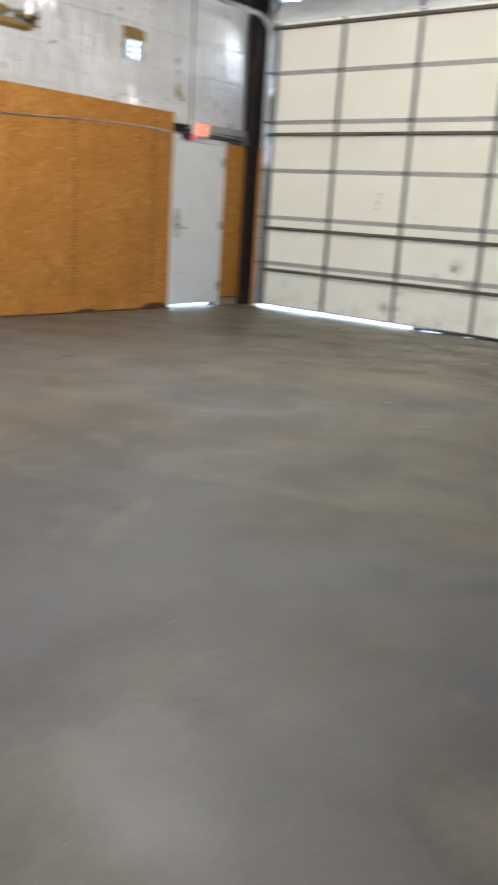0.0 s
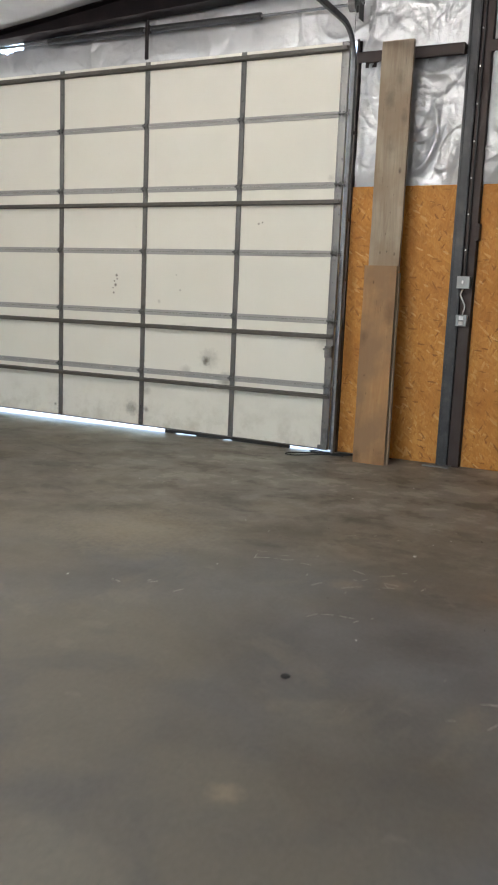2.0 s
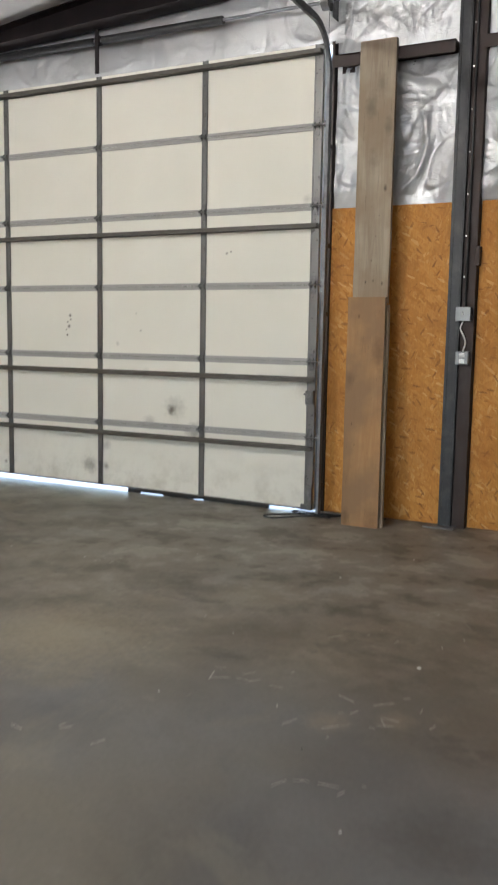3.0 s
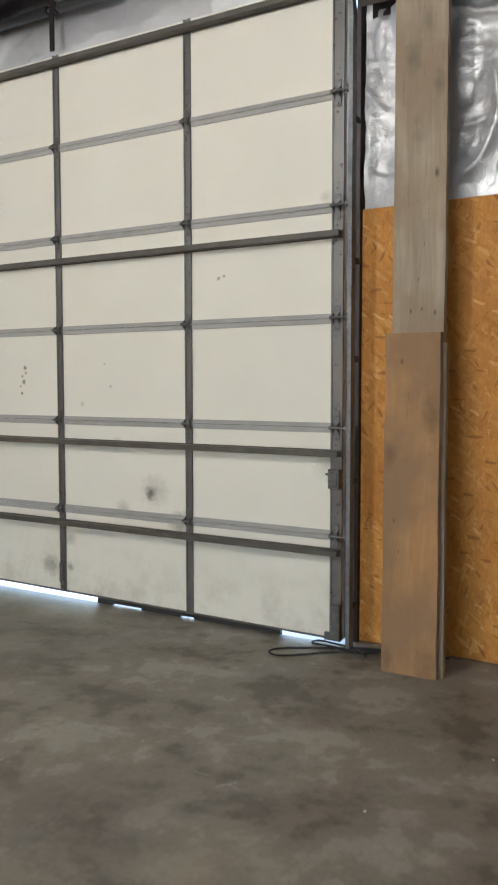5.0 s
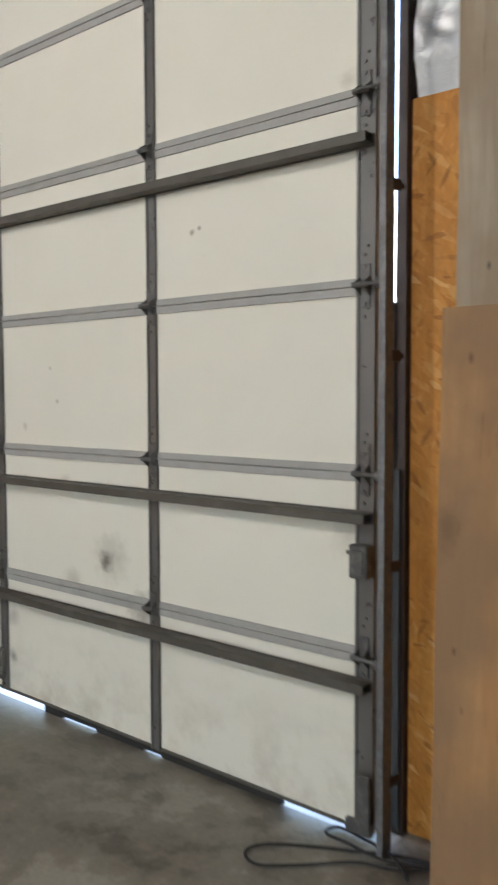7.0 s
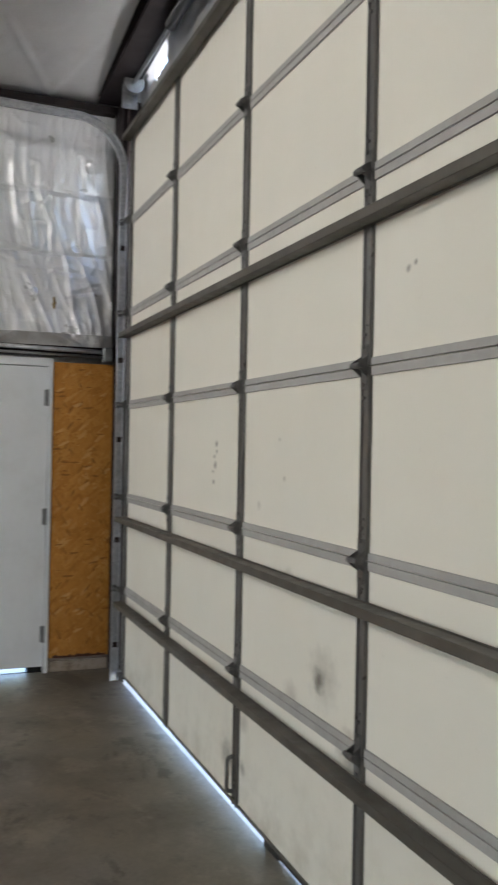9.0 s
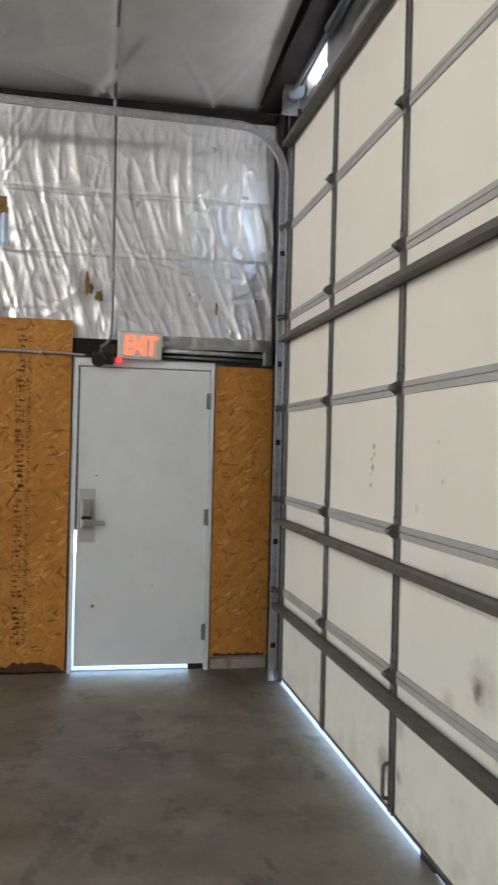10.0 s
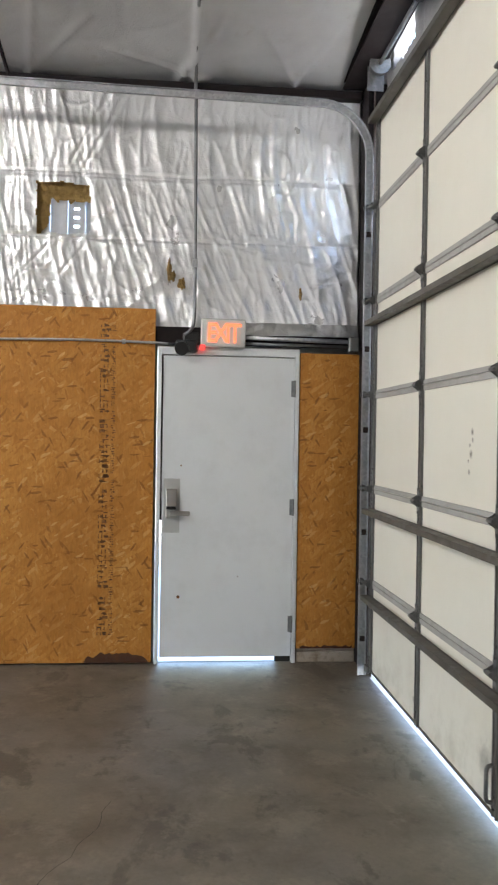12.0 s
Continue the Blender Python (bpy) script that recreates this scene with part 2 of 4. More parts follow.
def foil(name, tone, rough, metal, dirt=0.25, crease=0.5):
    m = material(name, (tone, tone, tone), rough, metal)
    n = Nodes(m)
    c = n.mix(n.ramp(n.noise(2.2, 4), (0.35, 0.0), (0.7, 1.0)), (tone, tone, tone * 1.01), (tone * 0.86, tone * 0.86, tone * 0.88))
    c = n.mix(n.ramp(n.noise(7, 6, 0.7), (0.6, 0.0), (0.75, dirt)), c, (0.24, 0.2, 0.15))
    n.base(c)
    n.rough(n.ramp(n.noise(5, 4), (0.3, rough - 0.07), (0.7, rough + 0.1)))
    n.bump(n.mix(crease, n.noise(30, 5, 0.6, distort=0.8), n.ramp(n.noise(9, 4, 0.6, distort=1.5), (0.44, 0.0), (0.5, 1.0), (0.56, 0.0))), 0.4, 0.006)
    return m


def timber(name, light, dark, rot, marks):
    m = material(name, light, 0.75)
    n = Nodes(m)
    v = n.map((14, 14, 0.9))
    grain = n.noise(1.6, 6, 0.65, v, 0.6)
    c = n.mix(n.ramp(grain, (0.32, 1.0), (0.66, 0.0)), light, dark)
    c = n.mix(n.ramp(n.noise(1.7, 4, 0.6), (0.4, 0.0), (0.58, 0.8)), c, rot)
    streak = n.noise(1.0, 5, 0.7, n.map((60, 60, 2.2)), 0.2)
    c = n.mix(n.ramp(streak, (0.63, 0.0), (0.7, 0.7)), c, tuple(k * 0.35 for k in dark))
    c = n.spots(c, marks, tuple(k * 0.25 for k in dark), tall=2.2)
    n.base(c)
    n.bump(grain, 0.3, 0.003)
    return m


def fibre():
    m = material("glass_wool", (0.35, 0.2, 0.06), 0.95)
    n = Nodes(m)
    n.base(n.mix(n.noise(22, 6, 0.7), (0.1, 0.055, 0.018), (0.55, 0.36, 0.12)))
    n.bump(n.noise(60, 6, 0.8), 0.9, 0.02)
    return m


def glow(name, colour, strength):
    m = material(name, colour, 0.5)
    b = m.node_tree.nodes["Principled BSDF"]
    b.inputs["Emission Color"].default_value = (*colour, 1)
    b.inputs["Emission Strength"].default_value = strength
    return m


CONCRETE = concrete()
OSB_X, OSB_Y = osb("x"), osb("y")
CREAM = cream()
STILE = painted_steel("grey_door_steel", (0.16, 0.157, 0.153), 0.34, 0.45, (0.24, 0.225, 0.21), 0.25)
STRUT = painted_steel("brown_grey_strut", (0.08, 0.073, 0.062), 0.5, 0.1, (0.2, 0.18, 0.155), 0.35)
RAIL = painted_steel("pale_grey_rail", (0.35, 0.34, 0.325), 0.68, 0.0, (0.25, 0.24, 0.23), 0.4)
HINGE = painted_steel("dark_hinge_steel", (0.12, 0.12, 0.12), 0.4, 0.5, (0.3, 0.29, 0.28), 0.5, 30)
GALV = galvanized()
GALV_DARK = galvanized("dull_galvanized_steel", 0.22)
# right track only: galvanized steel toned down beside the daylit left one
TRACK_DIM = galvanized("dim_track_steel", 0.2, 0.14)
RED_IRON = painted_steel("red_oxide_steel", (0.03, 0.016, 0.013), 0.62, 0.0, (0.07, 0.04, 0.03), 0.4, 6)
DARK_IRON = painted_steel("dark_primer_steel", (0.016, 0.012, 0.013), 0.65, 0.0, (0.05, 0.038, 0.035), 0.4, 5)
DARK_IRON.node_tree.nodes["Principled BSDF"].inputs["Specular IOR Level"].default_value = 0.15
GREY_POST = painted_steel("blue_grey_post_steel", (0.028, 0.029, 0.032), 0.5, 0.2, (0.12, 0.11, 0.1), 0.4, 8)
FOIL_WALL = foil("white_vinyl_insulation", 0.8, 0.33, 0.42, 0.06, 0.3)
FOIL_BRIGHT = foil("silver_foil_insulation", 0.48, 0.38, 0.55, 0.06)
CEILING = foil("grey_vinyl_ceiling", 0.54, 0.5, 0.0, 0.25, 0.15)
SIDING = painted_steel("white_siding_steel", (0.55, 0.56, 0.58), 0.5, 0.2, (0.4, 0.39, 0.38), 0.3)
DOOR_PAINT = painted_steel("pale_grey_door_paint", (0.76, 0.785, 0.815), 0.4, 0.0, (0.5, 0.5, 0.5), 0.25, 4)
BLACK = painted_steel("black_plastic", (0.015, 0.015, 0.016), 0.4, 0.0, (0.05, 0.05, 0.05), 0.3, 20)
RUBBER = material("black_rubber", (0.02, 0.02, 0.02), 0.8)
INK = painted_steel("faded_black_ink", (0.15, 0.068, 0.024), 0.8, 0.0, (0.42, 0.19, 0.05), 0.9, 26)
CHROME = painted_steel("brushed_chrome", (0.55, 0.54, 0.52), 0.32, 0.9, (0.45, 0.44, 0.42), 0.3, 4)
PLANK_GREY = timber("weathered_grey_timber", (0.38, 0.315, 0.235), (0.25, 0.195, 0.14), (0.24, 0.175, 0.115),
                    [(5.12, 1.86, 0.009, 0.9), (5.18, 1.87, 0.007, 0.9), (5.25, 1.85, 0.011, 0.9), (5.16, 2.02, 0.006, 0.8), (5.19, 2.2, 0.006, 0.8), (5.21, 2.35, 0.005, 0.8), (5.15, 2.42, 0.005, 0.7), (5.26, 3.0, 0.05, 0.4), (5.12, 3.15, 0.07, 0.4), (5.2, 3.3, 0.06, 0.35), (5.25, 2.55, 0.02, 0.8), (5.15, 2.75, 0.06, 0.3)])
PLANK_TAN = timber("stained_tan_timber", (0.4, 0.225, 0.095), (0.33, 0.17, 0.068), (0.21, 0.125, 0.066),
                   [(5.09, 0.78, 0.009, 0.95), (5.28, 1.32, 0.09, 0.5), (5.1, 1.6, 0.012, 0.7), (5.05, 1.12, 0.06, 0.4), (5.12, 0.62, 0.01, 0.6), (5.3, 0.05, 0.1, 0.4), (5.08, 0.06, 0.05, 0.5)])
WOOL = fibre()
SCRAPE = painted_steel("pale_scrape", (0.42, 0.41, 0.37), 0.7, 0.0, (0.2, 0.19, 0.17), 0.6, 30)
EDGE = timber("pale_sawn_edge", (0.4, 0.36, 0.3), (0.27, 0.22, 0.17), (0.22, 0.16, 0.1), [])
PLATE = painted_steel("pale_plate_steel", (0.56, 0.57, 0.57), 0.35, 0.3, (0.48, 0.48, 0.47), 0.3, 6)
WHITE_BOX = painted_steel("grey_box_steel", (0.2, 0.205, 0.207), 0.4, 0.5, (0.25, 0.25, 0.25), 0.4, 25)
PLASTIC = painted_steel("off_white_plastic", (0.62, 0.62, 0.6), 0.4, 0.0, (0.45, 0.44, 0.42), 0.2, 10)
STAIN = painted_steel("damp_dark_stain", (0.07, 0.026, 0.012), 0.85, 0.0, (0.15, 0.055, 0.02), 0.5, 20)
CURB = painted_steel("rough_curb_concrete", (0.34, 0.285, 0.24), 0.85, 0.0, (0.13, 0.085, 0.06), 0.8, 14)
APRON = painted_steel("pale_outdoor_concrete", (0.5, 0.48, 0.45), 0.8, 0.0, (0.4, 0.38, 0.35), 0.4, 3)

# ---- building helpers ----
ORIGIN = {}


def thing(name, at, label, category, group="", kind=""):
    ob = new(name)
    ob.location = at
    ob.empty_display_size = 0.05
    ORIGIN[ob.name] = Vector(at)
    return tagged(ob, label, category, group, kind)


def mesh_of(name, bm, mat, smooth=False):
    me = bpy.data.meshes.new(name)
    bm.normal_update()
    bm.to_mesh(me)
    bm.free()
    for m in mat if isinstance(mat, (list, tuple)) else [mat]:
        me.materials.append(m)
    if smooth:
        for p in me.polygons:
            p.use_smooth = True
    return me


def part(name, bm, mat, parent, label="", smooth=False):
    """One mesh under a thing or a part; the bmesh is in world places."""
    o = ORIGIN[parent.name]
    bmesh.ops.translate(bm, verts=bm.verts, vec=-o)
    ob = new(name, mesh_of(name, bm, mat, smooth))
    ob.parent = parent
    ORIGIN[ob.name] = o
    return tagged(ob, label)


def solo(name, bm, mat, label, category, kind="", group="", smooth=False):
    ob = new(name, mesh_of(name, bm, mat, smooth))
    ORIGIN[ob.name] = Vector()
    return tagged(ob, label, category, group, kind)


def box(bm, x0, x1, y0, y1, z0, z1, bevel=0.0, m=None):
    vs = [bm.verts.new((x, y, z)) for x in (x0, x1) for y in (y0, y1) for z in (z0, z1)]
    fs = [bm.faces.new([vs[i] for i in q]) for q in ((0, 1, 3, 2), (4, 6, 7, 5), (0, 4, 5, 1), (2, 3, 7, 6), (0, 2, 6, 4), (1, 5, 7, 3))]
    if bevel:
        es = {e for f in fs for e in f.edges}
        r = bmesh.ops.bevel(bm, geom=list(es), offset=bevel, segments=1, affect="EDGES", profile=0.5)
        vs = list({v for f in r["faces"] for v in f.verts})
    if m is not None:
        bmesh.ops.transform(bm, matrix=m, verts=vs)
    return bm


def boxes(*dims, bevel=0.0):
    bm = bmesh.new()
    for d in dims:
        box(bm, *d, bevel=bevel)
    return bm


def rod(bm, a, b, r, n=12, r2=None):
    a, b = Vector(a), Vector(b)
    q = (b - a).to_track_quat("Z", "Y").to_matrix().to_4x4()
    m = Matrix.Translation((a + b) / 2) @ q
    bmesh.ops.create_cone(bm, cap_ends=True, segments=n, radius1=r, radius2=r if r2 is None else r2, depth=(b - a).length, matrix=m)
    return bm


def tube(bm, pts, r, n=8):
    """A round bar along points."""
    pts = [Vector(p) for p in pts]
    rings = []
    up = Vector((0.13, 0.31, 0.94))
    for i, p in enumerate(pts):
        d = (pts[min(i + 1, len(pts) - 1)] - pts[max(i - 1, 0)]).normalized()
        u = d.cross(up).normalized()
        w = d.cross(u)
        rings.append([bm.verts.new(p + r * (math.cos(k * math.tau / n) * u + math.sin(k * math.tau / n) * w)) for k in range(n)])
    for A, B in zip(rings, rings[1:]):
        for k in range(n):
            bm.faces.new((A[k], A[(k + 1) % n], B[(k + 1) % n], B[k]))
    bm.faces.new(rings[0][::-1])
    bm.faces.new(rings[-1])
    return bm


def sweep(bm, profile, frames):
    """A thin section carried along a list of (place, side, up) frames, closed profile of (a, b)."""
    rings = [[bm.verts.new(p + a * s + b * u) for a, b in profile] for p, s, u in frames]
    n = len(profile)
    for A, B in zip(rings, rings[1:]):
        for k in range(n):
            bm.faces.new((A[k], A[(k + 1) % n], B[(k + 1) % n], B[k]))
    bm.faces.new(rings[0][::-1])
    bm.faces.new(rings[-1])
    return bm


def smooth_line(pts, per=8):
    """A Catmull-Rom line through points."""
    P = [Vector(p) for p in pts]
    P = [2 * P[0] - P[1]] + P + [2 * P[-1] - P[-2]]
    out = []
    for a, b, c, d in zip(P, P[1:], P[2:], P[3:]):
        for k in range(per):
            t = k / per
            out.append(0.5 * (2 * b + (c - a) * t + (2 * a - 5 * b + 4 * c - d) * t * t + (3 * b - a - 3 * c + d) * t ** 3))
    return out + [P[-2]]


def ridge(x, y, z=0.0):
    return 1.0 - 2.0 * abs(noise.noise((x, y, z)))


def sheet(origin, u, v, w, h, step, height, hole=None):
    """A grid over w x h from origin along u and v, raised along u x v by height(a, b); hole(a, b) leaves cells out."""
    bm = bmesh.new()
    o, u, v = Vector(origin), Vector(u), Vector(v)
    up = u.cross(v)
    na, nb = max(2, round(w / step)), max(2, round(h / step))
    g = [[bm.verts.new(o + u * (w * i / na) + v * (h * j / nb) + up * height(w * i / na, h * j / nb)) for j in range(nb + 1)] for i in range(na + 1)]
    for i in range(na):
        for j in range(nb):
            if not (hole and hole(w * (i + 0.5) / na, h * (j + 0.5) / nb)):
                bm.faces.new((g[i][j], g[i + 1][j], g[i + 1][j + 1], g[i][j + 1]))
    return bm


# ---- the setting ----
ROOM_X, ROOM_Y = 15.0, -17.0
EAVE, SLOPE = 4.0, 0.112


def roof_z(x):
    return EAVE + SLOPE * x


solo("ground", boxes((-300, 300, -300, 300, -0.5, -0.03)), APRON, "pale sunlit concrete yard around the building", "ground", "structure")
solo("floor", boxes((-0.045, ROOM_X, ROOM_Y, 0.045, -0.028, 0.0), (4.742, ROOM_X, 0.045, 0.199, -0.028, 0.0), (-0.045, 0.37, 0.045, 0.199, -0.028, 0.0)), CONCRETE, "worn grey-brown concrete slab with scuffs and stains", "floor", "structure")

# pale concrete begins under the overhead door to brighten the daylight strip there
solo("apron", boxes((0.372, 4.74, 0.045, 0.241, -0.029, -0.002), (-0.1, ROOM_X, 0.241, 1.8, -0.029, -0.002), (-1.6, -0.045, -2.2, 0.045, -0.029, -0.002)), APRON, "pale concrete apron, added to whiten the daylight under the doors", "pavement", "structure")

# west wall with the exit door
DY0, DY1, DZ = -1.37, -0.39, 2.175
wall_w = solo("wall_west", boxes((-0.16, -0.13, ROOM_Y, -2.16, -0.04, 4.3), (-0.16, -0.13, -1.8, DY0, -0.04, 4.3), (-0.16, -0.13, -2.16, -1.8, -0.04, 2.86), (-0.16, -0.13, -2.16, -1.8, 3.3, 4.3),
                                 (-0.16, -0.13, DY1, 0.3, -0.04, 4.3), (-0.16, -0.13, DY0, DY1, DZ, 4.3)), SIDING, "metal sidewall lined with strand board and vinyl insulation", "wall", "structure")
bm = bmesh.new()
for k in range(9):
    y = -2.16 + 0.04 * k
    if k != 5:
        box(bm, -0.13 - (0.02 if k % 3 else 0.0), -0.12 - (0.02 if k % 3 else 0.0), y, y + 0.0399, 2.86, 3.3)
for z in (2.86, 3.008, 3.068, 3.128):
    box(bm, -0.152, -0.14, -1.961, -1.919, z, z + (0.13 if z == 2.86 else 0.042 if z < 3.128 else 0.172))
part("siding", bm, SIDING, wall_w, "ribbed metal siding seen through a torn hole")


def osb_panel(parent, x0, x1, y0, y1, z0, z1, mat, label=""):
    bm = boxes((x0, x1, y0, y1, z0, z1), bevel=0.002)
    return part("osb_panel", bm, mat, parent, label)


y = -1.386
while y > ROOM_Y + 1.3:
    osb_panel(wall_w, -0.012, 0.0, y - 1.2165, y, 0.012, 2.425, OSB_X)
    y -= 1.2195
osb_panel(wall_w, -0.012, 0.0, -0.386, 0.03, 0.098, 2.15, OSB_X)
part("curb", boxes((-0.12, -0.006, -0.384, 0.03, 0.0, 0.075), (-0.12, -0.014, -0.384, 0.03, 0.075, 0.1), bevel=0.006), CURB, wall_w, "chipped damp concrete curb")
part("girt", boxes((-0.12, -0.02, ROOM_Y, 0.0, 2.2, 2.31)), DARK_IRON, wall_w, "dark steel girt")
part("eave_strut", boxes((-0.12, 0.01, ROOM_Y, 0.02, 3.925, 3.975)), DARK_IRON, wall_w, "dark steel eave strut")


WALL_CREASES = [(-2.05, 3.28, -1.72, 3.92, 0.02), (-2.1, 3.3, -2.02, 3.92, 0.01), (-1.95, 3.27, -1.62, 3.9, 0.012), (-2.1, 2.88, -2.45, 2.5, 0.016), (-1.86, 2.88, -2.15, 2.52, 0.014), (-1.7, 2.86, -1.74, 2.5, 0.01),
                (-1.84, 2.9, -1.48, 2.88, 0.016), (-1.28, 2.75, -1.26, 3.3, 0.014), (-1.26, 3.3, -1.2, 3.62, 0.01), (-0.44, 2.88, -0.42, 3.4, 0.012), (-0.3, 3.34, -0.08, 3.3, 0.016),
                (-1.05, 2.95, -0.62, 2.82, 0.014), (-0.62, 2.82, -0.1, 2.78, 0.012), (-0.95, 2.9, -0.72, 2.86, 0.016), (-0.3, 2.62, -0.05, 2.7, 0.012), (-2.6, 3.34, -0.05, 3.33, 0.005), (-1.5, 3.6, -1.44, 2.95, 0.01),
                (-0.16, 3.55, -0.06, 3.05, 0.016), (-0.22, 3.6, -0.18, 3.0, 0.012), (-0.55, 3.5, -0.5, 2.95, 0.01), (-0.78, 3.4, -0.7, 2.9, 0.009)]


def wall_folds(a, b):
    """Hanging vinyl: creases running down, calm stretches between them, sharp folds at the fixings and tears."""
    y, z = a, b
    lean = z * (0.3 + 0.9 * noise.noise((y * 0.7, z * 0.5, 21)))
    calm = min(1.0, max(0.4, 0.6 + 1.3 * noise.noise((y * 1.1, z * 1.2, 31))))
    low = 1.0 if z < 1.1 else 0.65
    f = 0.011 * low * max(0.0, ridge(y * 2.9 + lean, z * 0.45, 1.0)) ** 3
    f += 0.014 * low * calm * max(0.0, ridge(y * 5.6 + 1.8 * lean, z * 0.55, 7.0)) ** 4
    f += 0.009 * low * calm * max(0.0, ridge(y * 11 + 3 * lean, z * 0.9, 3.0)) ** 4
    f += 0.02 * noise.noise((y * 1.3, z * 1.6, 9.0))
    f += 0.011 * low * max(0.0, ridge(y * 9 + 2.4 * lean + z, z * 1.7, 13.0)) ** 3
    f += 0.011 * low * calm * max(0.0, ridge(y * 4.5 - z * 3.2, z * 4.4 + y * 2.5, 17.0)) ** 4
    f += 0.006 * low * max(0.0, ridge(y * 15 + 4 * lean, z * 4.0, 19.0)) ** 3
    if z < 0.75:
        f += 0.010 * calm * max(0.0, ridge(y * 2.0 + z, z * 4.5, 4.0)) ** 5
    for seam in (0.69, 1.135):
        f -= 0.009 * math.exp(-((z - seam - 0.012 * noise.noise((y * 2, seam, 2))) / 0.009) ** 2)
    if y + ROOM_Y > -3.2:
        for y0, z0, y1, z1, deep in WALL_CREASES:
            dy, dz = y1 - y0, z1 - z0
            t = ((y + ROOM_Y - y0) * dy + (z + 2.22 - z0) * dz) / (dy * dy + dz * dz)
            if -0.1 < t < 1.1:
                k = max(0.0, min(1.0, t))
                d = math.hypot(y + ROOM_Y - y0 - k * dy, z + 2.22 - z0 - k * dz) + 0.02 * noise.noise((y * 5, z * 5, z0 * 7))
                if d < 0.09:
                    k2 = 0.6 + 0.8 * noise.noise((y * 6, z * 6, y0 * 9))
                    f += 0.75 * k2 * deep * (0.7 * math.exp(-((d - 0.022) / 0.02) ** 2) - math.exp(-(d / 0.012) ** 2)) * (1 - 0.5 * k)
    if z < 0.3:
        f += 0.03 * math.sin(math.pi * min(1.0, z / 0.3)) * (0.7 + 0.5 * noise.noise((y * 2.1, 3, 3)))
    if z < 0.25 and y + ROOM_Y < -1.37:
        f = min(f, 0.06)
    return f


def torn(a, b):
    y, z = ROOM_Y + a, 2.22 + b
    e = 0.03 * noise.noise((y * 9, z * 9, 0))
    one = -2.205 + 0.3 * e < y < -1.845 + 0.3 * e and 2.93 + 0.4 * e < z < 3.285 + 0.4 * e - 0.05 * (y + 2.2)
    two = -3.98 + e < y < -3.42 + e and 2.93 + e + 0.12 * (y + 3.98) < z < 3.13 + 2 * e
    three = -1.31 + e < y < -1.285 + e and 2.6 < z < 2.74
    return one or two or three


def wall_sheet(y0, y1, step):
    return sheet((-0.085, y0, 2.22), (0, 1, 0), (0, 0, 1), y1 - y0, 1.72, step, lambda a, b: wall_folds(a + y0 - ROOM_Y, b), lambda a, b: torn(a + y0 - ROOM_Y, b))


part("insulation", wall_sheet(-2.8, 0.02, 0.0095), FOIL_WALL, wall_w, "creased silvery white vinyl insulation, torn in places", smooth=True)
part("insulation", wall_sheet(-4.6, -2.8, 0.016), FOIL_WALL, wall_w, "creased silvery white vinyl insulation, torn in places", smooth=True)
part("insulation", wall_sheet(ROOM_Y, -4.6, 0.12), FOIL_WALL, wall_w, "creased silvery white vinyl insulation", smooth=True)


def wool(parent, places):
    for (x, y, z), (sx, sy, sz) in places:
        bm = bmesh.new()
        bmesh.ops.create_icosphere(bm, subdivisions=4, radius=1.0)
        for v in bm.verts:
            v.co *= 1 + 0.8 * noise.noise(v.co * 1.9 + Vector((y * 7, z * 5, x))) + 0.45 * noise.noise(v.co * 5 + Vector((z, y, x)))
            v.co = Vector((x + v.co.x * sx, y + v.co.y * sy, z + v.co.z * sz))
        part("glass_wool", bm, WOOL, parent, "brown torn glass wool tuft", smooth=True)


def ragged(a, b):
    """The batt is torn away in the middle and at the foot of the hole."""
    y, z = -2.24 + a, 2.89 + b
    e = noise.noise((y * 11, z * 6, 3)) + 0.6 * noise.noise((y * 27, z * 22, 8))
    return z < 3.165 + 0.075 * e and y > -2.125 + 0.04 * e - 0.16 * (3.1 - z)


def batt(a, b):
    return 0.014 * noise.noise((a * 9, b * 14, 2)) + 0.008 * noise.noise((a * 31, b * 40, 5))


part("glass_wool", sheet((-0.108, -2.24, 2.89), (0, 1, 0), (0, 0, 1), 0.43, 0.42, 0.008, batt, ragged), WOOL, wall_w, "brown glass wool batt torn back from the siding", smooth=True)
wool(wall_w, [((-0.04, -1.3, 2.7), (0.008, 0.012, 0.07)), ((-0.04, -1.275, 2.66), (0.008, 0.016, 0.03)), ((-0.035, -1.215, 2.61), (0.006, 0.022, 0.03)), ((-0.05, -0.385, 2.56), (0.005, 0.009, 0.034)),
              ((-0.05, -3.75, 3.0), (0.03, 0.24, 0.04)), ((-0.05, -3.55, 3.1), (0.03, 0.12, 0.02)), ((-0.05, -3.9, 3.12), (0.03, 0.1, 0.03))])

# north wall with the overhead door
GX0, GX1, GZ = 0.37, 4.742, 3.72
wall_n = solo("wall_north", boxes((-0.16, 0.29, 0.2, 0.24, -0.04, 4.6), (0.29, GX0, 0.2, 0.24, -0.04, 3.05), (0.29, GX0, 0.2, 0.24, 3.6, 4.6), (GX1, ROOM_X + 0.2, 0.2, 0.24, -0.04, 6.0), (1.34, GX1, 0.2, 0.24, GZ, 4.9), (GX0, 1.34, 0.2, 0.24, GZ, 3.91)), SIDING, "metal endwall lined with strand board and foil", "wall", "structure")
for x0, x1 in ((4.744, 5.715), (5.925, 7.14), (7.143, 8.36), (8.363, 9.58), (9.583, 10.8)):
    osb_panel(wall_n, x0, x1, 0.158, 0.17, 0.004, 2.455, OSB_Y)
osb_panel(wall_n, 0.144, 0.363, 0.158, 0.17, 0.004, 2.14, OSB_Y)
